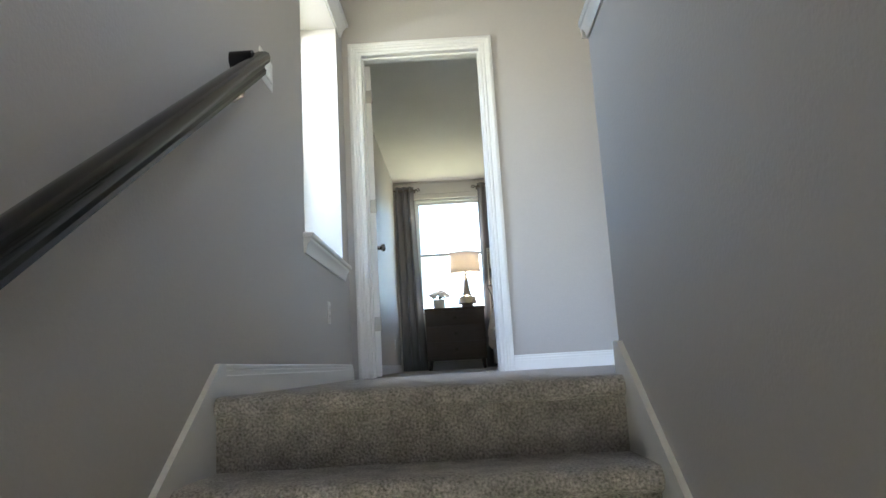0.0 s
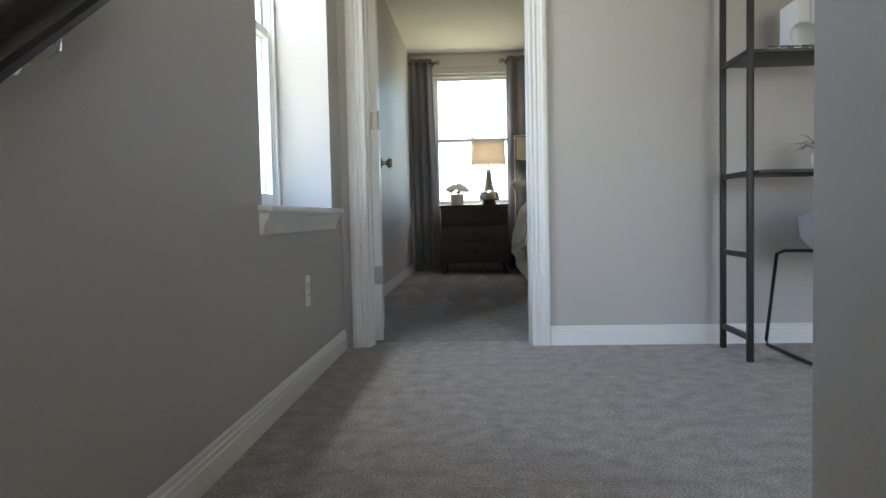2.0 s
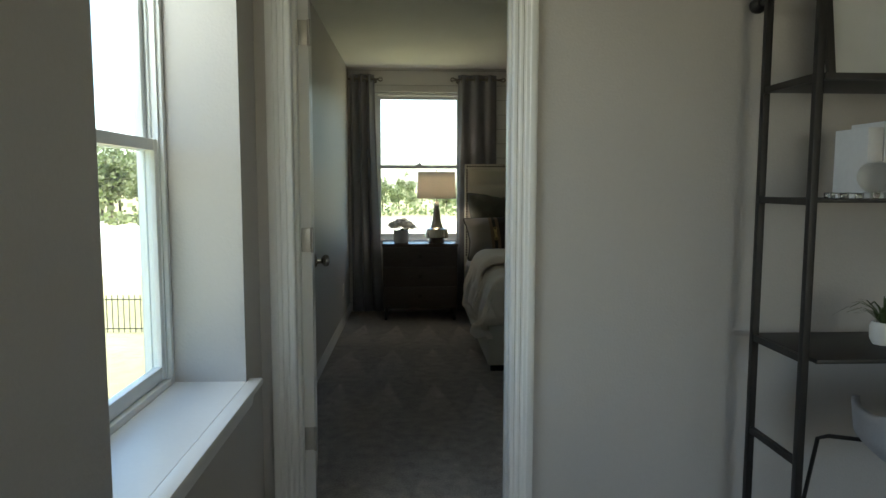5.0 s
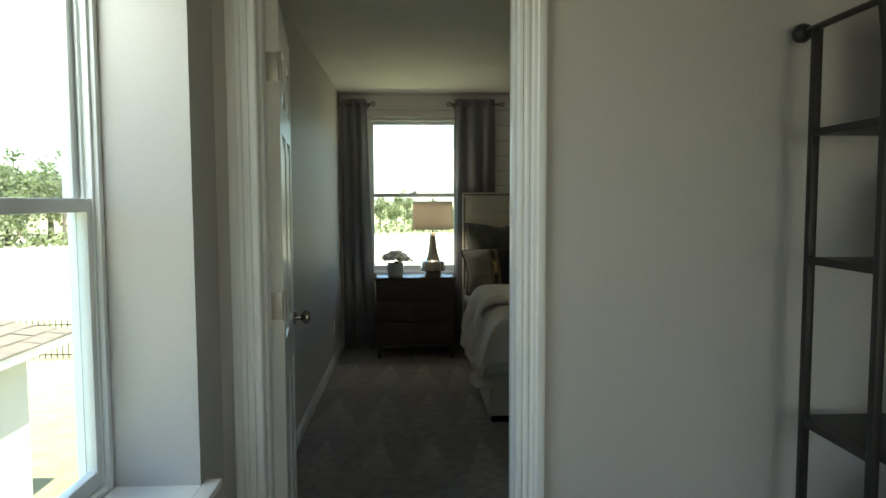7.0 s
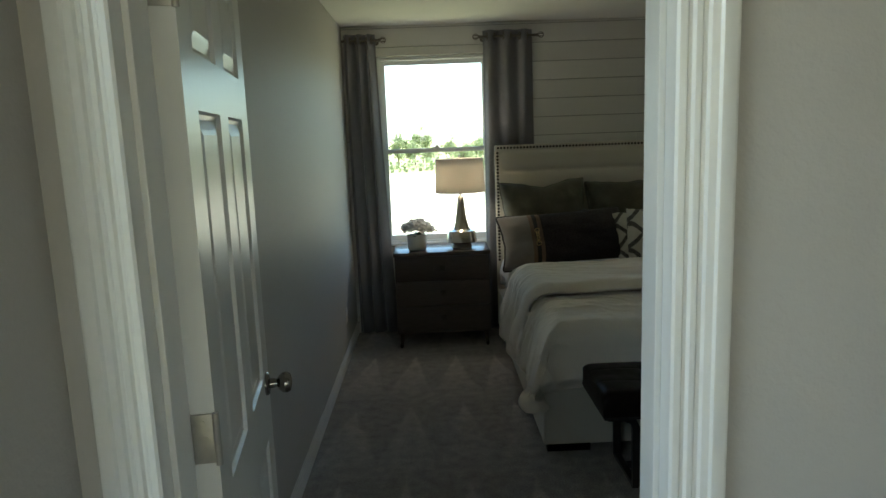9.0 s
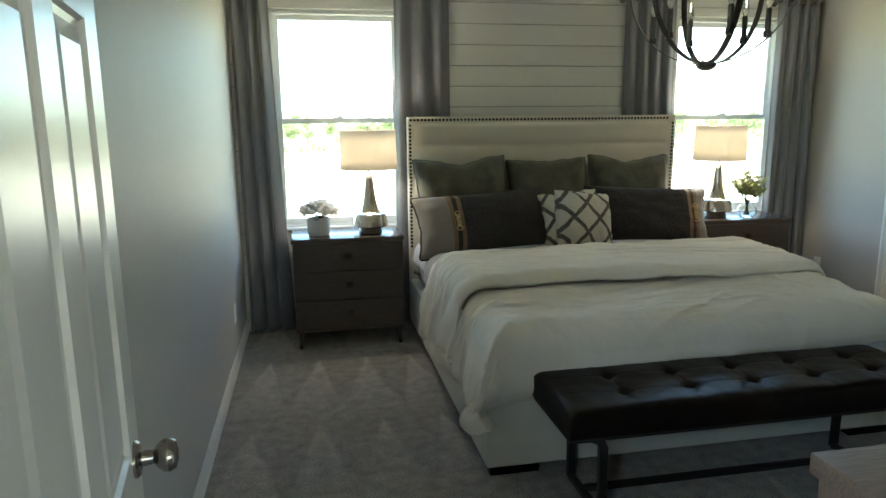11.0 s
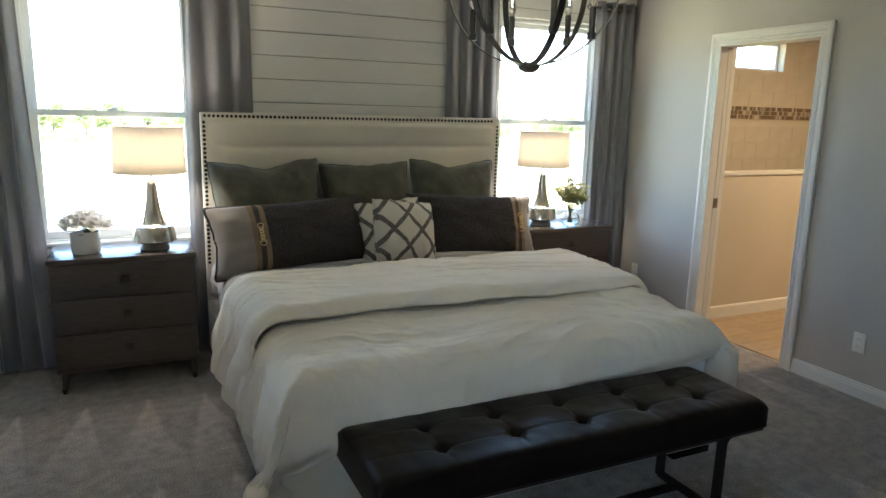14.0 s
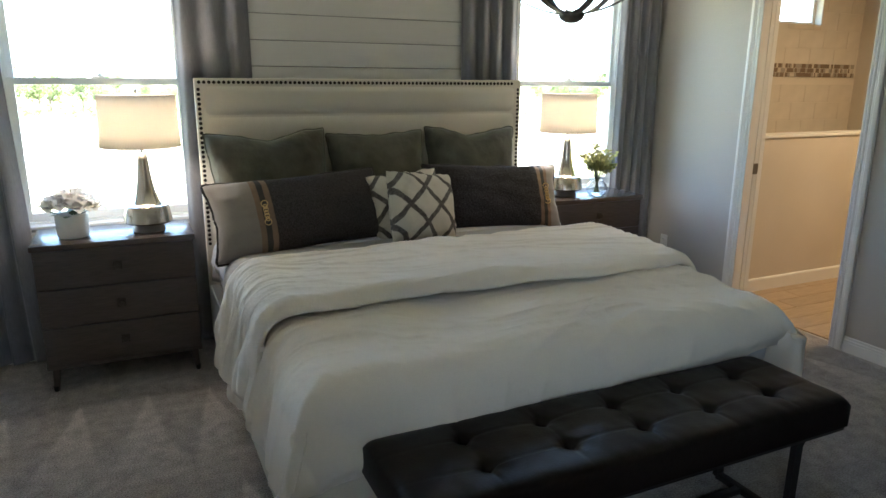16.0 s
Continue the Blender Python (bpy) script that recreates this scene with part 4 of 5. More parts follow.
# ---- lamps and flowers ----
def table_lamp(at, turn, label):
    th = thing("table_lamp", label, "table lamp", at, turn, group="bedside lamps")
    part("base", lathe([(0, 0), (0.078, 0), (0.080, 0.004), (0.072, 0.034), (0.066, 0.042), (0.0, 0.042)], 36), NICKEL_DARK, th, "dark metal foot")
    part("body", lathe([(0.060, 0.042), (0.112, 0.045), (0.119, 0.052), (0.108, 0.124), (0.101, 0.134), (0.076, 0.139), (0.064, 0.152), (0.048, 0.205), (0.036, 0.275), (0.028, 0.350), (0.024, 0.398), (0.020, 0.404), (0, 0.404)], 40), NICKEL, th, "brushed nickel tapered body")
    part("neck", lathe([(0.008, 0.404), (0.008, 0.47), (0, 0.47)], 12), NICKEL, th)
    part("socket", lathe([(0.016, 0.45), (0.017, 0.51), (0.012, 0.52), (0, 0.52)], 14), BRONZE, th)
    b = sheet(lambda u, v: ((0.193 - 0.010 * v) * math.cos(2 * math.pi * u), (0.193 - 0.010 * v) * math.sin(2 * math.pi * u), 0.435 + 0.256 * v), 56, 4, 0.0015)
    shade = part("shade", b, SHADE, th, "round ivory linen drum shade", smooth="all")
    for z, r in ((0.437, 0.1935), (0.689, 0.1835)):
        part("shade_trim", tube([(r * math.cos(a), r * math.sin(a), z) for a in [2 * math.pi * i / 48 for i in range(48)]], 0.003, 6, closed=True), SHADE, shade)
    b = bmesh.new()
    for a in (0, 2.094, 4.189):
        tube([(0, 0, 0.680), (0.182 * math.cos(a), 0.182 * math.sin(a), 0.686)], 0.002, 6, b)
    tube([(0, 0, 0.52), (0.045, 0, 0.58), (0.04, 0, 0.65), (0, 0, 0.683), (-0.04, 0, 0.65), (-0.045, 0, 0.58), (0, 0, 0.52)], 0.002, 6, b)
    part("harp", b, NICKEL, th)
    part("finial", lathe([(0.004, 0.683), (0.004, 0.698), (0.009, 0.700), (0.009, 0.717), (0, 0.720)], 12), NICKEL, th)
    return th


table_lamp((0.170, 8.260, 0.749), 0, "lit table lamp with nickel base and ivory drum shade")
table_lamp((2.845, 8.350, 0.749), 0, "lit nickel table lamp with ivory shade beside the greenery")

vase = thing("flower_vase", "white ribbed pot filled with white silk flowers", "flower vase", (-0.180, 8.250, 0.749))
b = lathe([(0, 0), (0.066, 0), (0.071, 0.006), (0.074, 0.05), (0.075, 0.112), (0.072, 0.118), (0.066, 0.116), (0.066, 0.095), (0, 0.095)], 40)
for v in b.verts:
    if 0.01 < v.co.z < 0.11 and v.co.xy.length > 0.055:
        v.co.xy *= 1 + 0.018 * math.sin(v.co.z * 400)
part("pot", b, CERAMIC, vase)
r3 = random.Random(9)
for k in range(15):
    a, t = k * 2.4, math.sqrt((k + 0.5) / 15)
    c = Vector((0.118 * t * math.cos(a), 0.095 * t * math.sin(a), 0.130 + 0.070 * (1 - t * t) + r3.uniform(-0.012, 0.012)))
    b = bmesh.new()
    for p in range(11):
        pa = p * 2.39
        tip = 0.022 + 0.017 * (p % 3)
        d = Vector((math.cos(pa), math.sin(pa), 0))
        s = d.cross(Vector((0, 0, 1)))
        up = Vector((0, 0, 1))
        pts = [(c + d * tip * q * 1.15 + up * (0.075 * q - 0.030 * q * q * (1 + p % 3 * 0.75)), s * (0.031 * math.sin(math.pi * min(q * 0.8 + 0.12, 1)))) for q in (0, 0.35, 0.7, 1.0)]
        vs = [(b.verts.new(m + w), b.verts.new(m + up * -0.005), b.verts.new(m - w)) for m, w in pts]
        for lo, hi in zip(vs, vs[1:]):
            b.faces.new((lo[0], lo[1], hi[1], hi[0]))
            b.faces.new((lo[1], lo[2], hi[2], hi[1]))
    part("flower", b, PETAL, vase, "white silk blossom", smooth="all")
b = bmesh.new()
for k in range(16):
    a, ln = r3.uniform(0, 6.28), r3.uniform(0.05, 0.10)
    c = Vector((0.05 * math.cos(a), 0.05 * math.sin(a), 0.115))
    d = Vector((math.cos(a), math.sin(a), r3.uniform(-0.1, 0.9))).normalized()
    s = d.cross(Vector((0, 0, 1))).normalized() * 0.018
    q = [b.verts.new(c), b.verts.new(c + d * ln * 0.5 + s), b.verts.new(c + d * ln), b.verts.new(c + d * ln * 0.5 - s)]
    b.faces.new(q)
tube([(0.0, 0, 0.16), (0.01, 0, 0.235)], 0.002, 5, b)
part("leaves", b, LEAF, vase, smooth=False)

vase2 = thing("glass_vase", "round clear glass vase with yellow-green budding stems", "vase", (3.055, 8.270, 0.749))
part("bowl", lathe([(0, 0), (0.045, 0), (0.064, 0.02), (0.072, 0.045), (0.066, 0.075), (0.045, 0.098), (0.048, 0.108), (0.045, 0.108), (0.042, 0.098), (0.062, 0.073), (0.068, 0.045), (0.060, 0.022), (0.042, 0.006), (0, 0.006)], 32), CLEAR, vase2)
b, b2 = bmesh.new(), bmesh.new()
for k in range(34):
    a, out = k * 2.4, r3.uniform(0.03, 0.135)
    h = r3.uniform(0.26, 0.37) - out * 0.5
    p0 = Vector((0.02 * math.cos(a + 2), 0.02 * math.sin(a + 2), 0.02))
    p2 = Vector((out * math.cos(a), out * math.sin(a), h))
    p1 = Vector((0.012 * math.cos(a), 0.012 * math.sin(a), 0.11))
    tube([p0, p1, (p1 + p2) / 2 + Vector((0, 0, 0.012)), p2], 0.0016, 5, b)
    for q in range(40):
        t = r3.uniform(0.45, 1.05)
        c = p1.lerp(p2, t) + Vector((r3.uniform(-1, 1), r3.uniform(-1, 1), r3.uniform(-1, 1))) * 0.012
        d = Vector((r3.uniform(-1, 1), r3.uniform(-1, 1), r3.uniform(0.2, 1.2))).normalized()
        s = d.orthogonal().normalized() * 0.008
        b2.faces.new([b2.verts.new(c), b2.verts.new(c + d * 0.016 + s), b2.verts.new(c + d * 0.034), b2.verts.new(c + d * 0.016 - s)])
part("stems", b, LEAF, vase2, smooth=False)
part("buds", b2, LEAF_Y, vase2, "small yellow-green buds", smooth=False)["kind"] = "stuff"

# ---- bed ----
bed = thing("bed", "king bed with ivory upholstered frame and nailhead headboard", "bed", (1.495, 6.24, 0))
HW = 1.03
for x0_, x1_, y0_, y1_, nm in ((-HW, -HW + 0.07, 0.07, 2.215, "side_rail"), (HW - 0.085, HW - 0.015, 0.07, 2.215, "side_rail"), (-HW, HW - 0.015, 0.0, 0.07, "foot_rail")):
    part(nm, box(x0_, x1_, y0_, y1_, 0.045, 0.36, 0.012, 3), LINEN, bed)
for x in (-0.90, 0.88):
    for y in (0.03, 2.12):
        part("foot_block", box(x - 0.11, x + 0.11, y - 0.012, y + 0.04, 0.0, 0.045, 0.003), WOOD_DARK, bed, "dark block foot")


def hb_front(u, v):
    x = -HW + 0.038 + (2 * HW - 0.076) * u
    z = 0.40 + (1.486 - 0.40) * v
    seam = min(abs(z - s) for s in (0.78, 0.96, 1.14, 1.32))
    puff = 0.022 * (1 - math.exp(-seam / 0.020)) * min(1, (1.486 - z) / 0.03 + 0.1) * min(1, min(u, 1 - u) * 40 + 0.1)
    return (x, 2.226 - puff, z)


b = box(-HW, HW, 2.220, 2.264, 0.05, 1.525, 0.010, 3)
part("headboard", b, LINEN, bed)
part("headboard_padding", sheet(hb_front, 40, 110), LINEN, bed, "channelled ivory padding", smooth="all")
spots = [(-HW + 0.020, 0.60 + 0.0262 * k) for k in range(34)] + [(HW - 0.020, 0.60 + 0.0262 * k) for k in range(34)] + [(-HW + 0.026 + 0.0262 * k, 1.503) for k in range(76)]
stud = finish("nailhead", lathe([(0.0100, 0.0), (0.0088, -0.003), (0.0044, -0.0050), (0, -0.0055)], 8, axis="y"), BRONZE, True)
for x, z in spots:
    ob = new("nailhead", stud)
    ob.parent = bed
    ob.location = (x, 2.2205, z)

mattress = thing("mattress", "thick white mattress on the bed frame", "mattress", (1.495, 6.24, 0.36))
part("pad", box(-0.985, 0.975, 0.05, 2.19, 0.002, 0.265, 0.06, 4), SHEET_W, mattress)


def drape(name, th, y_foot, y_head, top, drop_l, drop_r, drop_f, lift, mat, nu, nv, half=0.985, flare=0.16, seed=0.0, wr=1.0, cx=0.0, right_in=0.0, r=0.11, lip=0.014, thick=0.022, tuck=0.0):
    """Cloth laid over the mattress: flat on top, rounded over the edges, hanging at the sides and, where drop_f > 0, at the foot."""
    def over(s, edge, side):
        """Arc length s past the middle -> (distance out, drop)."""
        flat = edge - r
        if s <= flat:
            return s, 0.0
        q = s - flat
        if q <= r * math.pi / 2:
            a = q / r
            return flat + r * math.sin(a), r * (1 - math.cos(a))
        q -= r * math.pi / 2
        return edge + side * flare * q * (1.0 - 0.7 * q), r + q

    span = half - r + r * math.pi / 2

    def fn(u, v):
        w = v
        hem_l = drop_l(w) if callable(drop_l) else drop_l
        hem_r = drop_r(w) if callable(drop_r) else drop_r
        s = (u * (span + hem_r - r) + (1 - u) * -(span + hem_l - r))
        hem_f = drop_f(u) if callable(drop_f) else drop_f
        yl = (y_head - y_foot)
        if drop_f:
            sy = -(hem_f - r + 0.063) + v * (yl + hem_f - r + 0.063)
            q = max(0.0, r - sy)
            if q <= 0:
                y, dy = y_foot + sy, 0.0
            elif q <= r * math.pi / 2:
                y, dy = y_foot + r - r * math.sin(q / r), r * (1 - math.cos(q / r))
            else:
                y, dy = y_foot - flare * 0.8 * (q - r * math.pi / 2), r + q - r * math.pi / 2
        else:
            y, dy = y_foot + yl * v, 0.0
        d, dx = over(abs(s), half, 1.0 if s < 0 else 0.15)
        x = math.copysign(d, s) - (right_in * min(1.0, d / half) if s > 0 else 0.0)
        both = min(dx, dy)
        x += math.copysign((0.22 if s < 0 else 0.08) * both, s)
        y -= 0.22 * both if dy else 0
        z = top - (dx ** 6 + dy ** 6) ** (1 / 6)
        share = dx ** 4 / (dx ** 4 + dy ** 4 + 1e-9)
        p = (s * 1.0, y, seed)
        hang = min(1.0, max(dx, dy) / 0.25)
        swell = 0.026 * noise.noise((s * 1.5, y * 2.3, seed)) + 0.013 * noise.noise((s * 4.1 + 3, y * 4.7, seed + 2))
        warp = noise.noise((s * 1.3, y * 1.6, seed + 8))
        slant = y + 0.16 * s + 0.10 * s * s
        crease = 0.009 * (1 - abs(noise.noise((s * 2.2 + 0.8 * warp, slant * 7.0 + 2.6 * warp, seed + 5)))) ** 4 * (0.3 + max(0.0, noise.noise((s * 1.1, y * 1.8, seed + 12)) + 0.5))
        crease += 0.007 * (1 - abs(noise.noise((s * 4.4 + 1.2 * warp, slant * 15.0 + 4.0 * warp, seed + 6)))) ** 5 * max(0, noise.noise((s * 1.5, y * 1.5, seed + 3)) + 0.35)
        edge_pull = max(0.0, 1 - abs(half + 0.06 - abs(s)) / 0.28)
        pull = min(1.0, max(0.15, (y - y_foot - 0.10) / 0.25))
        crease += 0.020 * edge_pull * pull * (1 - abs(noise.noise((s * 1.2, y * 13.0 - s * 3.0 + 1.5 * warp, seed + 9)))) ** 5
        crease += 0.012 * pull * (1 - abs(noise.noise((s * 1.6 + warp, slant * 11.0 + 2.0 * warp, seed + 15)))) ** 9
        if drop_f:      # fine gathers where the turned-back end pulls on the cloth
            band = math.exp(-((y - 0.34) / 0.15) ** 2) * (0.25 + max(0.0, 0.6 + noise.noise((s * 1.7, y * 2.0, seed + 21))))
            crease += 0.010 * band * (1 - abs(noise.noise((s * 2.6 + warp, slant * 17.0 + 3.0 * warp, seed + 22)))) ** 6
        fold = hang * (0.022 * math.sin(2 * math.pi * (y * 2.6 + 0.5 * noise.noise((y * 2, z * 2, seed)))) + 0.034 * pull * (1 - abs(noise.noise((y * 12.0 + 0.9 * noise.noise((y * 3, z * 4, seed + 2)), z * 1.2, seed + 4)))) ** 4)
        front = 0.010 * hang * math.sin(2 * math.pi * (s * 1.6 + 0.3 * noise.noise((s * 2, z * 2, 3))))
        edge = lip * math.sin(math.pi * min(1.0, min(v, 1 - v) * 11) / 2) ** 0.7
        front += 0.014 * hang * (1 - abs(noise.noise((s * 5.0 + 0.8 * warp, z * 3.0, seed + 17)))) ** 5
        x += share * math.copysign(fold + hang * swell * 0.8, s)
        y -= (1 - share) * (front + hang * swell * 0.6)
        z += wr * (1 - hang) * (swell * 0.9 + crease) + edge + lift
        # the stuffed hems roll under
        left, right = u * (2 * span + hem_l + hem_r - 2 * r), (1 - u) * (2 * span + hem_l + hem_r - 2 * r)
        x += tuck * (math.exp(-(left / 0.035) ** 2) - math.exp(-(right / 0.035) ** 2))
        if drop_f:
            y += tuck * math.exp(-((sy + hem_f - r + 0.063) / 0.035) ** 2)
        return (x + cx, y, z)

    return sheet(fn, nu, nv, thick)


quilt = thing("quilt", "pale grey stitched coverlet under the duvet", "quilt", (1.495, 6.24, 0.36))
b = drape("quilt", quilt, 0.9, 2.16, 0.277, 0.20, 0.20, 0, 0, SHEET, 90, 40, half=0.995, flare=0.02, seed=4.0, wr=0.25)
part("coverlet", b, SHEET, quilt, smooth="all")
sheet_th = thing("bed_sheet", "white fitted sheet showing at the pillows", "bed sheet", (1.495, 6.24, 0.36))
b = drape("sheet", sheet_th, 1.70, 2.17, 0.290, 0.16, 0.16, 0, 0, SHEET_W, 90, 16, half=1.0, flare=0.02, seed=7.0, wr=0.2)
part("sheet", b, SHEET_W, sheet_th, smooth="all")

duvet = thing("duvet", "rumpled white cotton duvet with its head end folded back", "duvet", (1.495, 6.24, 0.36))
b = drape("duvet", duvet, -0.02, 1.10, 0.285, lambda w: 0.37 + 0.07 * min(1.0, w * 2.2) + 0.035 * math.sin(w * 9), lambda w: 0.44, lambda u: 0.335 - 0.165 * u + 0.022 * math.sin(u * 11) * (1 - u), 0.012, DUVET, 330, 230, half=1.02, flare=0.20, seed=1.0, wr=1.15, right_in=0.035, r=0.135, thick=0.036, tuck=0.045)
part("cover", b, DUVET, duvet, smooth="all")
b = drape("fold", duvet, 0.50, 1.25, 0.336, lambda w: 0.47 - 0.06 * (1 - min(1.0, w * 4)) ** 2 - 0.03 * math.sin(w * 5), lambda w: 0.45, 0, 0.010, DUVET, 330, 170, half=1.045, flare=0.20, seed=2.0, wr=0.9, right_in=0.04, r=0.135, lip=0.050, thick=0.034, tuck=0.045)
part("folded_edge", b, DUVET, duvet, "thick folded-back duvet edge", smooth="all")


# ---- cushions ----
def cushion_mesh(w, h, t, dip=0.0, pinch=0.065, seed=0, bands=None, n=34):
    """A stuffed cushion in its own x (width) and z (height), y thick; bands: (limit x fraction, material index) from the left."""
    b = bmesh.new()
    sides = []
    for s in (-1, 1):
        grid = []
        for i in range(n + 1):
            row = []
            for j in range(n + 1):
                u, v = 2 * i / n - 1, 2 * j / n - 1
                x = u * w / 2 * (1 - pinch * (1 - v * v) * abs(u) ** 3 - 0.0)
                z = v * h / 2 * (1 - pinch * (1 - u * u) * abs(v) ** 3)
                ear = 1 - 0.035 * (abs(u) * abs(v)) ** 8
                x, z = x * ear, z * ear
                z -= dip * math.exp(-(u / 0.33) ** 2) * max(0, v) ** 2
                f = max(0.0, (1 - abs(u) ** 2.4) * (1 - abs(v) ** 2.4)) ** 0.5
                y = s * t / 2 * f
                if i in (0, n) or j in (0, n):
                    x += 0.007 * noise.noise((u * 4 + seed, v * 4, 5.0))
                    z += 0.013 * noise.noise((u * 4 + seed, v * 4, 9.0))
                    y += 0.010 * noise.noise((u * 3 + seed, v * 3, 2.0))
                corner = abs(u) * abs(v)
                rid = (1 - abs(noise.noise((math.atan2(v, u) * 3.2 + seed, (u * u + v * v) * 0.6, s * 1.5)))) ** 5
                y += s * 0.016 * rid * f ** 0.5 * min(1, corner * 2 + 0.15)
                if 0 < i < n and 0 < j < n:
                    y += s * 0.010 * f ** 0.3 * noise.noise((u * 3 + seed, v * 3, s * 2.0)) + s * 0.004 * noise.noise((u * 9 + seed, v * 9, s))
                    y += s * 0.012 * dip * 10 * math.exp(-(u / 0.12) ** 2) * -max(0, v)
                row.append(Vector((x, y, z + h / 2)))
            grid.append(row)
        sides.append(grid)
    made = {}

    def vert(s, i, j):
        k = (0 if i in (0, n) or j in (0, n) else s, i, j)
        if k not in made:
            made[k] = b.verts.new(sides[s][i][j])
        return made[k]

    for s in (0, 1):
        for i in range(n):
            for j in range(n):
                f = b.faces.new((vert(s, i, j), vert(s, i + 1, j), vert(s, i + 1, j + 1), vert(s, i, j + 1)))
                if bands:
                    c = (i + 0.5) / n
                    for lim, mi in bands:
                        if c < lim:
                            f.material_index = mi
                            break
    rim = [sides[0][i][0] for i in range(n)] + [sides[0][n][j] for j in range(n)] + [sides[0][i][n] for i in range(n, 0, -1)] + [sides[0][0][j] for j in range(n, 0, -1)]
    return b, rim


def cushion(name, label, at, turn, lean, roll, w, h, t, mats, piping, dip=0.0, bands=None, seed=0, pipe_r=0.005, group="", pinch=0.065):
    th = thing(name, label, "pillow", at, 0, group)
    th.matrix_basis = Matrix.Translation(at) @ Matrix.Rotation(radians(turn), 4, "Z") @ Matrix.Rotation(radians(-lean), 4, "X") @ Matrix.Rotation(radians(roll), 4, "Y")
    b, rim = cushion_mesh(w, h, t, dip, pinch, seed=seed, bands=bands)
    part("cover", b, mats, th, smooth="all")
    part("piping", tube(rim, pipe_r, 6, closed=True), piping, th, "corded edge", smooth="all")
    return th


TOP = 0.645
cushion("euro_pillow", "square olive velvet pillow with a chopped top edge", (0.845, 8.225, TOP), 6, 13, -1.5, 0.705, 0.62, 0.27, VELVET, VELVET, 0.035, seed=1, group="velvet pillows", pinch=0.105)
cushion("euro_pillow", "square olive velvet pillow propped on the headboard", (1.485, 8.285, TOP), 0, 12, -1, 0.63, 0.595, 0.25, VELVET, VELVET, 0.0, seed=2, group="velvet pillows", pinch=0.105)
cushion("euro_pillow", "square olive velvet pillow with a dented top edge", (2.085, 8.262, TOP), -5, 12, 1, 0.63, 0.61, 0.25, VELVET, VELVET, 0.03, seed=3, group="velvet pillows", pinch=0.105)


def lumbar(at, turn, roll, flip, label, seed, wide):
    bands = [(0.24, 1), (0.27, 3), (0.30, 2), (0.33, 3), (1.1, 0)]
    if flip:
        bands = [(0.79, 0), (0.82, 3), (0.85, 2), (0.88, 3), (1.1, 1)]
    th = cushion("lumbar_pillow", label, at, turn, 26, roll, wide, 0.44, 0.25, [TWEED, TAUPE, PIPING, TAN], PIPING, 0.0, bands, seed, 0.007, "bolster pillows", 0.10)
    u = (0.845 if flip else 0.28) * 2 - 1
    b = bmesh.new()
    for k in range(7):
        v = -0.22 + 0.075 * k * 1.0
        f = ((1 - abs(u) ** 2.4) * (1 - abs(v) ** 2.4)) ** 0.5
        c = Vector((u * wide * 0.495, -0.125 * f - 0.010, 0.215 + v * 0.215 + 0.0))
        big = 0.016 if k in (0, 6) else 0.011
        pts = [c + Vector((big * math.cos(a), 0.004 * (1 if k % 2 else -1) * math.cos(a), big * 1.1 * math.sin(a))) for a in [2 * math.pi * i / 12 for i in range(12)]]
        tube(pts, 0.0025, 5, b, closed=True)
    part("chain", b, GOLD, th, "gold chain trim")
    return th


lumbar((0.943, 7.970, TOP - 0.026), 5, -2.5, False, "charcoal tweed lumbar pillow with taupe end and gold chain", 5, 1.0)
lumbar((2.118, 8.005, TOP - 0.026), -6, 2.5, True, "charcoal tweed lumbar pillow with a taupe end band", 6, 0.92)


def lattice_cloth():
    """Cream cloth with a brushed charcoal lattice."""
    m = material("cream_lattice_cloth", (0.60, 0.57, 0.50), 0.9, scale=200, vary=0.06, bump=0.3, bump_scale=240, bump_dist=0.001)
    nt, p = m.node_tree, m.node_tree.nodes["Principled BSDF"]
    link, make = nt.links.new, nt.nodes.new
    co, sep = make("ShaderNodeTexCoord"), make("ShaderNodeSeparateXYZ")
    link(co.outputs["Object"], sep.inputs[0])

    def op(kind, a, c=None, clamp=False):
        n = make("ShaderNodeMath")
        n.operation, n.use_clamp = kind, clamp
        for i, v in enumerate((a, c)):
            if v is None:
                continue
            if isinstance(v, (int, float)):
                n.inputs[i].default_value = v
            else:
                link(v, n.inputs[i])
        return n.outputs[0]

    masks = []
    for sign in (1, -1):
        d = op("ADD", op("MULTIPLY", sep.outputs[0], 1.0), op("MULTIPLY", sep.outputs[2], sign * 0.92))
        n = make("ShaderNodeTexNoise")
        n.inputs["Scale"].default_value = 14.0
        link(co.outputs["Object"], n.inputs["Vector"])
        d = op("ADD", d, op("MULTIPLY", op("SUBTRACT", n.outputs["Fac"], 0.5), 0.018))
        f = op("ABSOLUTE", op("SUBTRACT", op("FRACT", op("DIVIDE", op("ADD", d, 10.02), 0.185)), 0.5))
        masks.append(op("MULTIPLY", op("SUBTRACT", 0.105, f), 34.0, True))
    both = op("MAXIMUM", *masks)
    n = make("ShaderNodeTexNoise")
    n.inputs["Scale"].default_value = 60.0
    link(co.outputs["Object"], n.inputs["Vector"])
    both = op("MULTIPLY", both, op("ADD", 0.70, op("MULTIPLY", n.outputs["Fac"], 0.45)), True)
    mix = make("ShaderNodeMix")
    mix.data_type = "RGBA"
    link(both, mix.inputs["Factor"])
    link(p.inputs["Base Color"].links[0].from_socket, mix.inputs[6])
    mix.inputs[7].default_value = (0.075, 0.068, 0.066, 1)
    link(mix.outputs[2], p.inputs["Base Color"])
    return m


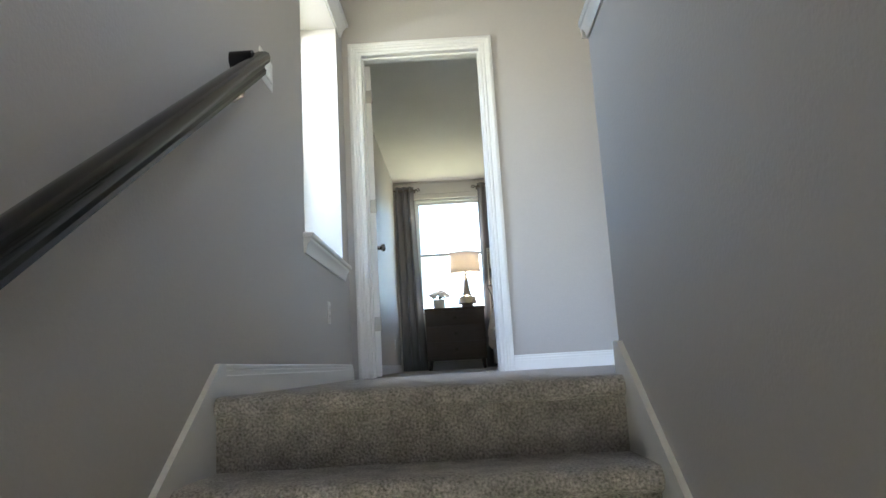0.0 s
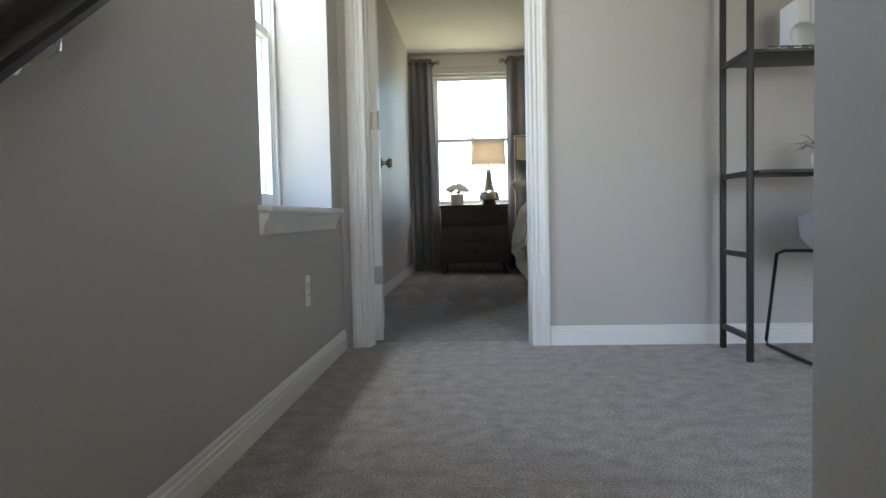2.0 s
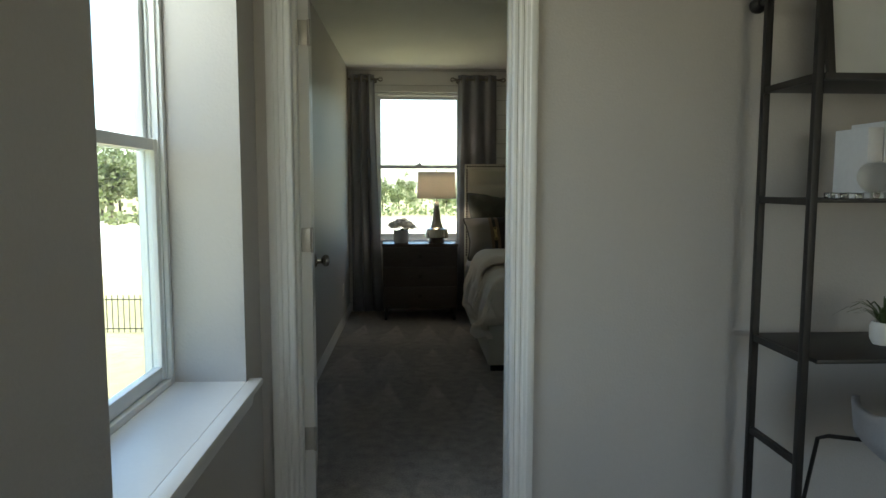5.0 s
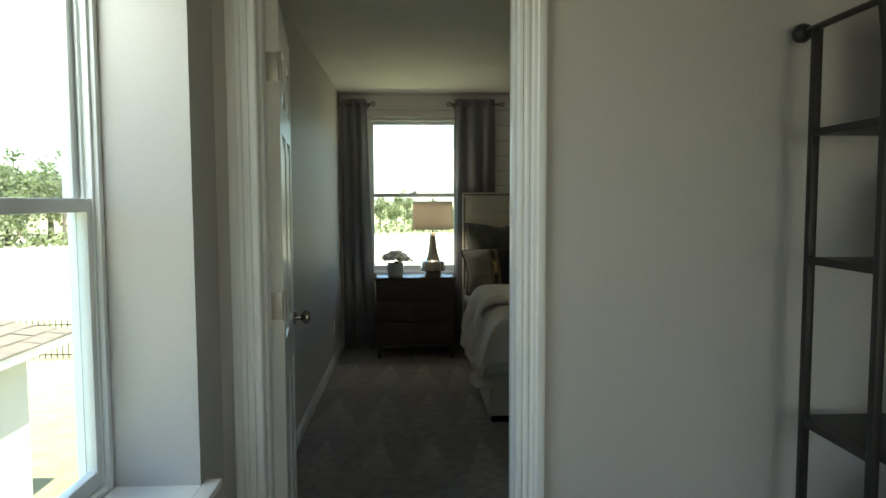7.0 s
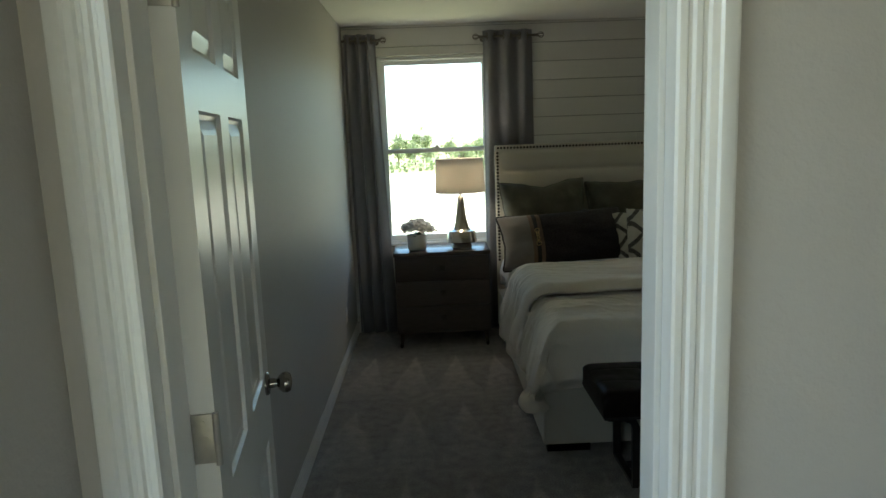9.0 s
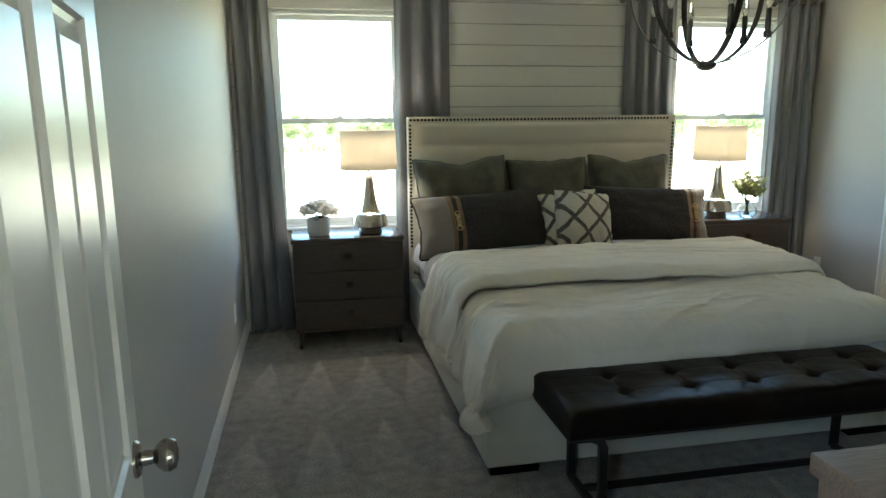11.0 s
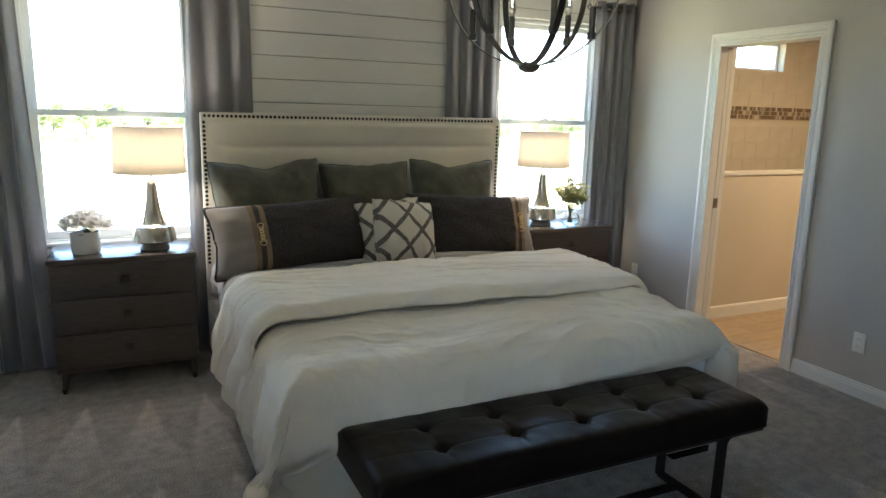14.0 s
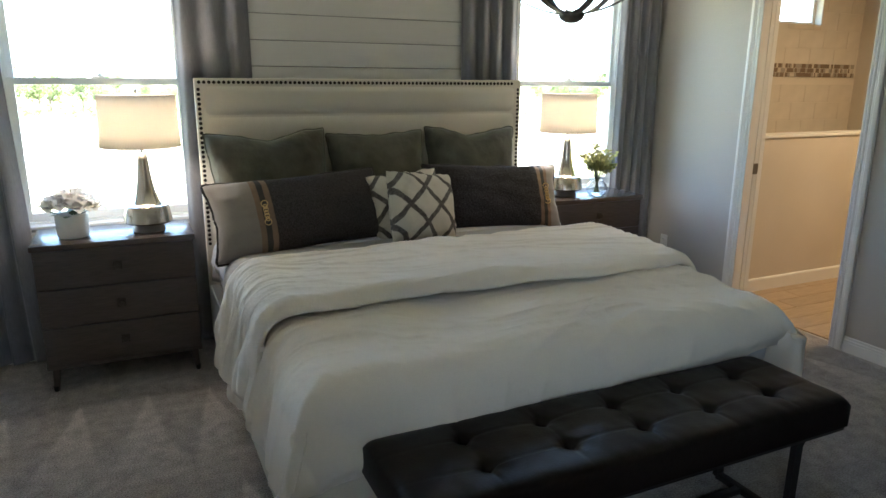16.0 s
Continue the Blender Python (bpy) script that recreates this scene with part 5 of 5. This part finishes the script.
LATTICE = lattice_cloth()
cushion("throw_pillow", "small cream throw pillow with a charcoal lattice", (1.545, 7.790, TOP + 0.004), 12, 22, 8, 0.425, 0.405, 0.21, LATTICE, LATTICE, 0.0, seed=8, pipe_r=0.004)
cushion("throw_pillow", "cream lattice throw pillow tucked behind its twin", (1.545, 7.955, TOP + 0.002), -4, 22, -5, 0.43, 0.39, 0.15, LATTICE, LATTICE, 0.0, seed=11, pipe_r=0.004)

# ---- bench ----
bench = thing("bench", "tufted dark leather bench on a black metal frame", "bench", (1.462, 6.014, 0))
BL, BD_ = 1.615, 0.425
COL_AT, ROW_AT = [0.022 + 0.277 * k for k in (-2, -1, 0, 1, 2)], [-0.070, 0.082]   # tufting buttons


def seat_top(u, v):
    """Padded leather: a deep pit at each button, stitched seams running out of it, soft hollows between."""
    x, y = (u - 0.5) * BL, (v - 0.5) * BD_
    dx, dy = min((x - c for c in COL_AT), key=abs), min((y - c for c in ROW_AT), key=abs)
    d = math.hypot(dx, dy)
    pit = 0.028 * math.exp(-(d / 0.020) ** 2) + 0.006 * math.exp(-(d / 0.05) ** 2)
    near = math.exp(-(abs(dx) / 0.10) ** 2)
    seam = 0.0035 * math.exp(-(dy / 0.005) ** 2) * (0.35 + 0.65 * near) + 0.0045 * math.exp(-(dx / 0.006) ** 2) * math.exp(-(abs(dy) / 0.085) ** 2)
    pillow = 0.0018 * math.cos(min(abs(dx) / 0.1385, 1.0) * math.pi) * math.exp(-(dy / 0.10) ** 2)
    e = min(0.5 - abs(u - 0.5), 1.0) * BL
    g = min(0.5 - abs(v - 0.5), 1.0) * BD_
    rim = 0.020 * (math.exp(-e / 0.016) + math.exp(-g / 0.016))
    soft = 0.004 * noise.noise((x * 5, y * 6, 1)) + 0.0015 * noise.noise((x * 22, y * 18, 4))
    return (x, y, 0.487 - pit - seam - pillow - rim + soft)


b = sheet(seat_top, 220, 60)
ring = []
for f in [e for e in b.edges if len(e.link_faces) == 1]:
    ring.append(f)
ext = bmesh.ops.extrude_edge_only(b, edges=ring)
for v in [g for g in ext["geom"] if isinstance(g, bmesh.types.BMVert)]:
    v.co.z = 0.372
seat = part("seat", b, LEATHER, bench, "button-tufted black-brown leather seat", smooth="all")
part("seat_base", box(-BL / 2 + 0.006, BL / 2 - 0.006, -BD_ / 2 + 0.006, BD_ / 2 - 0.006, 0.355, 0.385, 0.004), BLACK, bench)
for x in COL_AT:
    for y in ROW_AT:
        part("button", lathe([(0.013, -0.002), (0.011, 0.004), (0.005, 0.006), (0, 0.0065)], 12, (x, y, 0.4475)), LEATHER, seat)
for s in (-1, 1):
    for y in (-0.150, 0.160):
        pts = [(s * (BL / 2 - 0.035), y, 0.348), (s * (BL / 2 - 0.11), y, 0.345), (s * (BL / 2 - 0.145), y, 0.330), (s * (BL / 2 - 0.16), y, 0.300), (s * (BL / 2 - 0.163), y, 0.012)]
        part("leg", tube(pts, 0, flat=(0.034, 0.022, lambda p: (0, 1, 0))), BLACK, bench)
    part("foot_bar", box(s * (BL / 2 - 0.163) - 0.015, s * (BL / 2 - 0.163) + 0.015, -0.150, 0.160, 0.0, 0.024, 0.003), BLACK, bench)
part("stretcher", box(-BL / 2 + 0.178, BL / 2 - 0.178, 0.035, 0.063, 0.002, 0.026, 0.003), BLACK, bench)

# ---- chandelier ----
ch = thing("chandelier", "dark pewter orb chandelier with clear candle bulbs, unlit", "chandelier", (1.581, 6.575, 2.108))
R = 0.358
for k, a0 in enumerate((18, 78, 138)):
    a0 = radians(a0)
    pts = [(R * math.cos(t) * math.cos(a0), R * math.cos(t) * math.sin(a0), R * math.sin(t)) for t in [2 * math.pi * i / 64 for i in range(64)]]
    part("hoop", tube(pts, 0, closed=True, flat=(0.026, 0.005, lambda p: p.normalized())), IRON, ch, "flat pewter-grey hoop")
    for s in (0, math.pi):
        a = a0 + s
        rr = 0.245
        z = -math.sqrt(R * R - rr * rr)
        x, y = rr * math.cos(a), rr * math.sin(a)
        c = part("candle", lathe([(0.0, z + 0.004), (0.018, z + 0.004), (0.018, z + 0.030), (0.0125, z + 0.034), (0.0125, z + 0.125), (0.010, z + 0.128), (0, z + 0.128)], 16, (x, y, 0)), IRON, ch)
        part("bulb", lathe([(0.008, z + 0.128), (0.012, z + 0.138), (0.0165, z + 0.155), (0.015, z + 0.175), (0.008, z + 0.200), (0.003, z + 0.215), (0, z + 0.217)], 16, (x, y, 0)), BULB, c, "clear flame-shaped bulb")
part("hub", lathe([(0, -R - 0.030), (0.020, -R - 0.028), (0.040, -R - 0.016), (0.046, -R - 0.004), (0.044, -R + 0.006), (0.016, -R + 0.012), (0, -R + 0.012)], 24), IRON, ch)
b = bmesh.new()
for a in range(4):
    lathe([(0.005, 0), (0.005, 0.006), (0, 0.008)], 8, (0.022 * math.cos(a * 1.571), 0.022 * math.sin(a * 1.571), -R + 0.010), b)
part("screws", b, NICKEL, ch)
part("stem", lathe([(0.010, R - 0.005), (0.010, 0.375)], 12), IRON, ch)
part("canopy", lathe([(0.012, R - 0.012), (0.045, R - 0.006), (0.060, R + 0.006), (0.062, 0.390), (0, 0.390)], 28), IRON, ch)

# ---- dresser and wall art ----
dr = thing("dresser", "weathered brown oak dresser against the door wall", "dresser", (1.478, 4.445, 0))
part("top", box(-0.775, 0.775, -0.255, 0.275, 0.840, 0.882, 0.004), WOOD_DR_TOP, dr)
for s in (-1, 1):
    side = part("side_frame", box(s * 0.745 - 0.012, s * 0.745 + 0.012, -0.24, 0.255, 0.08, 0.840, 0.002), WOOD_DR, dr)
    for y in (-0.215, 0.230):
        part("post", box(s * 0.745 - 0.020, s * 0.745 + 0.020, y - 0.028, y + 0.028, 0.0, 0.839, 0.003), WOOD_DR, dr)
    for k in range(5):
        y = -0.18 + 0.078 * k
        part("side_plank", box(s * 0.752 - 0.010, s * 0.752 + 0.010, y, y + 0.073, 0.10, 0.838, 0.002), WOOD_DR, dr)
part("back", box(-0.73, 0.73, -0.24, -0.228, 0.08, 0.838), WOOD_DR, dr)
part("front", box(-0.73, 0.73, 0.236, 0.252, 0.08, 0.838, 0.002), WOOD_DR, dr)

art = thing("wall_art", "large pale abstract canvas with thin dark strokes", "painting", (BX1 - 0.002, 5.65, 1.005))
part("canvas", box(-0.036, 0.0, -0.49, 0.49, 0.0, 0.98, 0.003), CANVAS, art, smooth=False)
b = bmesh.new()
for y, z, ln, an, wd in ((0.44, 0.62, 0.10, 80, 0.016), (0.40, 0.80, 0.16, 70, 0.006), (0.42, 0.11, 0.06, 20, 0.004), (0.30, 0.35, 0.30, 65, 0.008), (0.05, 0.55, 0.4, 75, 0.012), (-0.2, 0.3, 0.3, 60, 0.007)):
    a = radians(an)
    p = Vector((-0.0385, y, z))
    bar(p, p + Vector((0, -math.cos(a) * ln, math.sin(a) * ln)), wd, 0.003, b)
part("strokes", b, SLOT, art, "thin dark brush strokes", smooth=False)
wall_plate("wall_outlet", "white wall outlet beside the bathroom doorway", "outlet", (BX1, 6.445, 0.318), -90, 1, "outlet")
wall_plate("wall_outlet", "white wall outlet behind the nightstand corner", "outlet", (BX1, 8.36, 0.325), -90, 1, "outlet")

# ---- bathroom seen through its doorway ----
BE, BS = 6.10, 5.2
structure("wall_bath_north", wall_mesh("y", 8.60, 8.74, 3.94, BE + 0.12, -0.3, CEIL_L, [(4.88, 5.56, 2.00, 2.25)]), GROUT, "grouted shower wall behind its tiles", "wall")
structure("wall_bath_east", wall_mesh("x", BE, BE + 0.12, BS, 8.60, -0.3, CEIL_L), BATHWALL, "plain beige bathroom wall", "wall")
structure("wall_bath_south", wall_mesh("y", BS - 0.12, BS, 3.94, BE + 0.12, -0.3, CEIL_L), BATHWALL, "plain beige bathroom wall", "wall")
structure("ceiling_bath", box(3.94, BE + 0.12, BS - 0.12, 8.74, CEIL_B + 0.02, CEIL_L + 0.2), CEIL, "white bathroom ceiling", "ceiling")
structure("wall_shower_half", wall_mesh("y", 7.885, 8.0, 3.94, 5.75, -0.1, 1.14), BATHWALL, "beige half wall in front of the shower", "wall")
structure("trim_shower_ledge", box(3.94, 5.77, 7.872, 8.013, 1.14, 1.165, 0.005), TRIM, "cream cap on the shower half wall", "trim")
structure("baseboard_bath", profile_run([(0, 0), (0.013, 0), (0.013, 0.085), (0.009, 0.095), (0, 0.1)], (3.94, 7.885, 0.003), (5.75, 7.885, 0.003), (0, -1)), TRIM, "white bathroom baseboard", "baseboard")
floor_bath = structure("floor_bath", box(BX1 + 0.06, BE, BS, 8.60, -0.3, -0.006), GROUT, "grout bed of the bathroom floor", "floor")
win = tagged(new("window_4"), "small high fixed shower window in a white frame", "window", kind="structure")
b = box(4.88, 4.905, 8.67, 8.72, 2.0, 2.25, 0.002)
box(5.535, 5.56, 8.67, 8.72, 2.0, 2.25, 0.002, bm=b)
box(4.905, 5.535, 8.67, 8.72, 2.0, 2.025, 0.002, bm=b)
box(4.905, 5.535, 8.67, 8.72, 2.225, 2.25, 0.002, bm=b)
part("window_frame", b, VINYL, win)
pane = part("pane", box(4.905, 5.535, 8.694, 8.698, 2.025, 2.225), GLASS, win, smooth=False)
pane.visible_shadow = False
part("latch_plate", box(3.859, 3.901, BD[1] - 0.002, BD[1] + 0.001, 0.93, 1.0), NICKEL_DARK, tagged(thing("pocket_door", "white pocket door slid into the bathroom wall", "door", (0, 0, 0)), ""))
part("door_edge", box(3.862, 3.898, BD[1] - 0.001, BD[1] + 0.66, 0.004, BD[2] - 0.01), DOORP, bpy.data.objects["pocket_door"], smooth=False)

# ---- outdoors, one storey below ----
GZ = -3.0
b = bmesh.new()
bmesh.ops.create_grid(b, x_segments=2, y_segments=2, size=900)
bmesh.ops.translate(b, verts=b.verts, vec=(0, 0, GZ))
structure("ground", b, GRASS, "dry sunlit lawn and open field", "ground")

PALE = material("pale_dry_sand", (0.52, 0.46, 0.35), 0.95, scale=2, vary=0.1, bump=0.4, bump_scale=20, bump_dist=0.02, big=0.2, big_vary=0.12)
b = box(-60, 90, 34, 90, GZ - 0.3, GZ + 0.03)
structure("road", b, PALE, "wide strip of pale bare dirt", "dirt")


def tree_meshes(seed, h, spread):
    r = random.Random(seed)
    t = bmesh.new()
    lean_ = Vector((r.uniform(-0.3, 0.3), r.uniform(-0.3, 0.3), 0))
    trunk = [Vector((0, 0, 0)) + lean_ * (k / 6) ** 2 + Vector((0, 0, h * 0.8 * k / 6)) for k in range(7)]
    tube(trunk, lambda q: 0.16 * (1 - 0.8 * q), 7, t)
    ends = []
    for k in range(10):
        z0_ = r.uniform(0.25, 0.75)
        p = trunk[0].lerp(trunk[-1], z0_)
        a, ln = r.uniform(0, 6.28), spread * r.uniform(0.5, 1.0) * (1.15 - z0_ * 0.6)
        q = p + Vector((math.cos(a) * ln, math.sin(a) * ln, ln * r.uniform(0.25, 0.9)))
        tube([p, p.lerp(q, 0.5) + Vector((0, 0, 0.15)), q], lambda s: 0.06 * (1 - 0.75 * s), 5, t)
        ends += [q, p.lerp(q, 0.65)]
    ends.append(trunk[-1])
    c = bmesh.new()
    for e in ends:
        cr = spread * r.uniform(0.28, 0.5)
        for _ in range(75):
            d = Vector((r.gauss(0, 1), r.gauss(0, 1), r.gauss(0, 0.75)))
            d = d.normalized() * cr * r.uniform(0.35, 1.05)
            p = e + d
            n = Vector((r.gauss(0, 1), r.gauss(0, 1), r.gauss(0.6, 1))).normalized()
            u = n.orthogonal().normalized() * r.uniform(0.10, 0.20)
            w = n.cross(u) * 0.7
            c.faces.new([c.verts.new(p + u), c.verts.new(p + w), c.verts.new(p - u), c.verts.new(p - w)])
    return finish("trunk", t, BARK, True), finish("crown", c, FOLIAGE)


kinds = [tree_meshes(s, h, sp) for s, h, sp in ((1, 6.0, 2.3), (2, 7.5, 2.0), (3, 5.0, 2.4), (4, 8.5, 2.2))]
r6 = random.Random(12)
for row, (dist, count) in enumerate(((104, 40), (114, 42), (126, 44))):
    for k in range(count):
        a = radians(-62 + 112 * (k + r6.uniform(-0.4, 0.4)) / count)
        west = a < radians(-14)
        d = dist * r6.uniform(0.96, 1.06) * (0.78 if west else 1.0)
        x, y = d * math.sin(a) - 3, d * math.cos(a) + 4
        tr, cr = kinds[r6.randrange(4)]
        th = thing("tree", "leafy green tree at the edge of the field", "tree", (x, y, GZ), r6.uniform(0, 360), group="treeline")
        s = r6.uniform(0.75, 1.2) * (1.65 if west else 0.95)
        th.scale = (s, s, s * r6.uniform(0.8, 1.05))
        for nm, me in (("trunk", tr), ("crown", cr)):
            o = new(nm, me)
            o.parent = th
# low scrub in front of the trees
b = bmesh.new()
for k in range(5200):
    a, d = radians(r6.uniform(-60, 48)), r6.uniform(92, 102)
    d *= 0.80 if a < radians(-14) else 1.0
    p = Vector((d * math.sin(a) - 3, d * math.cos(a) + 4, GZ + abs(r6.gauss(0, 0.9))))
    n = Vector((r6.gauss(0, 1), r6.gauss(0, 1), 0.6)).normalized()
    u = n.orthogonal().normalized() * r6.uniform(0.18, 0.4)
    w = n.cross(u) * 0.8
    b.faces.new([b.verts.new(p + u), b.verts.new(p + w), b.verts.new(p - u), b.verts.new(p - w)])
tagged(new("scrub", finish("scrub", b, FOLIAGE)), "low green scrub in front of the trees", "bushes", kind="stuff")

# neighbour's house with a shingled hip roof
EZ = -0.36
house = thing("neighbour_house", "single-storey pale house with a tan shingle roof", "house", (-9.4, 6.2, GZ))
hx0, hx1, hy0, hy1 = -4.2, 4.2, -10.0, 4.95
part("wall", box(hx0, hx1, hy0, hy1, 0.0, EZ - GZ - 0.12), STUCCO, house, smooth=False)
b = box(hx0 - 0.42, hx1 + 0.42, hy0 - 0.42, hy1 + 0.42, EZ - GZ - 0.14, EZ - GZ - 0.02, 0.01)
part("fascia", b, TRIM, house, "white fascia and soffit")
b = bmesh.new()
ex0, ex1, ey0, ey1, ez, pitch = hx0 - 0.46, hx1 + 0.46, hy0 - 0.46, hy1 + 0.46, EZ - GZ - 0.015, 0.42
courses = 26
hw = (ex1 - ex0) / 2
for k in range(courses):
    t0, t1 = hw * k / courses, hw * (k + 1.05) / courses
    lo = [(ex0 + t0, ey0 + t0), (ex1 - t0, ey0 + t0), (ex1 - t0, ey1 - t0), (ex0 + t0, ey1 - t0)]
    hi = [(ex0 + t1, ey0 + t1), (ex1 - t1, ey0 + t1), (ex1 - t1, ey1 - t1), (ex0 + t1, ey1 - t1)]
    z0_, z1_ = ez + t0 * pitch + 0.022, ez + t1 * pitch + 0.004
    for s in range(4):
        p0, p1, q0, q1 = Vector((*lo[s], z0_)), Vector((*lo[(s + 1) % 4], z0_)), Vector((*hi[s], z1_)), Vector((*hi[(s + 1) % 4], z1_))
        n = max(2, int((p1 - p0).length / 0.30))
        for m in range(n):
            f0, f1 = (m + 0.02) / n, (m + 0.98) / n
            a_, b_, c_, d_ = p0.lerp(p1, f0), p0.lerp(p1, f1), q0.lerp(q1, f1), q0.lerp(q1, f0)
            dz = Vector((0, 0, r6.choice((0, 0.004, 0.009))))
            va, vb, vc, vd = (b.verts.new(v + dz) for v in (a_, b_, c_, d_))
            b.faces.new((va, vb, vc, vd))
            ve, vf = b.verts.new(a_ - Vector((0, 0, 0.02))), b.verts.new(b_ - Vector((0, 0, 0.02)))
            b.faces.new((ve, vf, vb, va))
roof = part("roof", box(ex0 + 0.1, ex1 - 0.1, ey0 + 0.1, ey1 - 0.1, ez - 0.004, ez + 0.01), SHINGLE, house, smooth=False)
sh = part("shingles", b, SHINGLE, roof, "overlapping tan asphalt shingles", smooth=False)
sh["kind"] = "stuff"

# black picket fence across the lawn
fence = thing("fence", "low black metal picket fence across the lawn", "fence", (-13.2, 21.2, GZ))
nx = 56
for k in range(nx):
    part("picket", box(k * 0.16 - 0.01, k * 0.16 + 0.01, -0.01, 0.01, 0.05, 1.15), BLACK, fence, smooth=False) if k == 0 else None
pick = bpy.data.objects["picket"].data
for k in range(1, nx):
    o = new("picket", pick)
    o.parent = fence
    o.location = (k * 0.16, 0, 0)
for z in (0.15, 1.0):
    part("fence_rail", box(-0.02, nx * 0.16, -0.015, 0.015, z, z + 0.03), BLACK, fence, smooth=False)
ac = thing("utility_box", "white utility cabinet out on the field", "utility box", (-23.5, 52.0, GZ))
part("cabinet", box(-0.6, 0.6, -0.4, 0.4, 0.0, 1.5, 0.03), VINYL, ac)
part("lid", box(-0.66, 0.66, -0.46, 0.46, 1.5, 1.58, 0.02), VINYL, ac)

# ---- shiplap boards, bath floor planks, tiles ----
PITCH = 0.146
made = {}


def board(x0_, x1_, z0_, z1_, name, parent, y0_, y1_, mat):
    key = (name, round(x1_ - x0_, 4), round(z1_ - z0_, 4))
    if key not in made:
        made[key] = finish(name, box(0, x1_ - x0_, 0, y1_ - y0_, 0, z1_ - z0_, 0.0015, 1), mat)
    o = new(name, made[key])
    o.parent = parent
    o.location = (x0_, y0_, z0_)


zs = [1.886 + PITCH * k for k in range(-13, 6)]
for lo, hi in zip(zs, zs[1:]):
    lo_, hi_ = max(lo + 0.0025, 0.0935), min(hi - 0.0025, CEIL_B - 0.002)
    if hi_ - lo_ < 0.01:
        continue
    cuts = [(BX0 + 0.002, BX1 - 0.002, lo_, hi_)]
    for wx0, wx1, wz0, wz1 in (WIN_A, WIN_B):
        nxt = []
        for a0, a1, c0, c1 in cuts:
            if c1 <= wz0 - 0.003 or c0 >= wz1 + 0.003 or a1 <= wx0 or a0 >= wx1:
                nxt.append((a0, a1, c0, c1))
                continue
            nxt += [(a0, wx0 - 0.002, c0, c1), (wx1 + 0.002, a1, c0, c1)]
            if c0 < wz0 - 0.02:
                nxt.append((wx0 - 0.002, wx1 + 0.002, c0, wz0 - 0.004))
            if c1 > wz1 + 0.006:
                nxt.append((wx0 - 0.002, wx1 + 0.002, wz1 + 0.001, c1))
        cuts = nxt
    for a0, a1, c0, c1 in cuts:
        board(a0, a1, c0, c1, "plank", wall_north, BY1, BY1 + 0.0135, SHIPLAP)

r7 = random.Random(2)
for yy in [BS + 0.153 * i for i in range(22)]:
    xx = 3.885
    first = True
    while xx < BE - 0.02:
        ln = r7.choice((0.35, 0.6, 0.9)) if first else 0.9
        first = False
        x1_ = min(xx + ln, BE - 0.002)
        if yy + 0.150 < 8.0 and x1_ - xx > 0.03:
            board(xx, x1_ - 0.003, -0.006, 0.003, "plank_tile", floor_bath, yy, yy + 0.150, WOODTILE)
        xx += ln
wall_b = bpy.data.objects["wall_bath_north"]
TW, TH = 0.305, 0.150
for j in range(16):
    zz = 0.16 + j * TH
    if 1.56 < zz + TH / 2 < 1.70 or zz < 1.0 or zz + TH > CEIL_B:
        continue
    for i in range(-1, 8):
        xa = 3.945 + (i + 0.5 * (j % 2)) * TW
        a0, a1 = max(xa, 3.945), min(xa + TW - 0.003, BE - 0.003)
        if a1 - a0 < 0.03:
            continue
        if zz + TH > 2.0 and zz < 2.25 and a1 > 4.88 and a0 < 5.56:
            if a0 < 4.85:
                board(a0, 4.878, zz, zz + TH - 0.003, "tile", wall_b, 8.5965, 8.6, BATHTILE)
            elif a1 > 5.59:
                board(5.562, a1, zz, zz + TH - 0.003, "tile", wall_b, 8.5965, 8.6, BATHTILE)
            if zz < 1.99:
                board(max(a0, 4.880), min(a1, 5.56), zz, 1.996, "tile", wall_b, 8.5965, 8.6, BATHTILE)
            continue
        board(a0, a1, zz, zz + TH - 0.003, "tile", wall_b, 8.5965, 8.6, BATHTILE)
MOSAICS = [material("mosaic_" + n, c, 0.2, scale=20, vary=0.1, bump=0.02) for n, c in (("brown", (0.20, 0.145, 0.10)), ("cream", (0.56, 0.49, 0.39)), ("grey", (0.34, 0.30, 0.25)))]
b = bmesh.new()
for row in range(3):
    xa = 3.95
    while xa < BE - 0.05:
        w = r7.choice((0.014, 0.019, 0.026))
        box(xa, xa + w - 0.002, 8.590, 8.6, 1.572 + row * 0.0367, 1.572 + row * 0.0367 + 0.0345, bm=b, mi=r7.choice((0, 0, 1, 2)))
        xa += w
mos = part("mosaic_strip", b, MOSAICS, wall_b, "band of small brown and cream mosaic tiles", smooth=False)
mos["kind"] = "stuff"
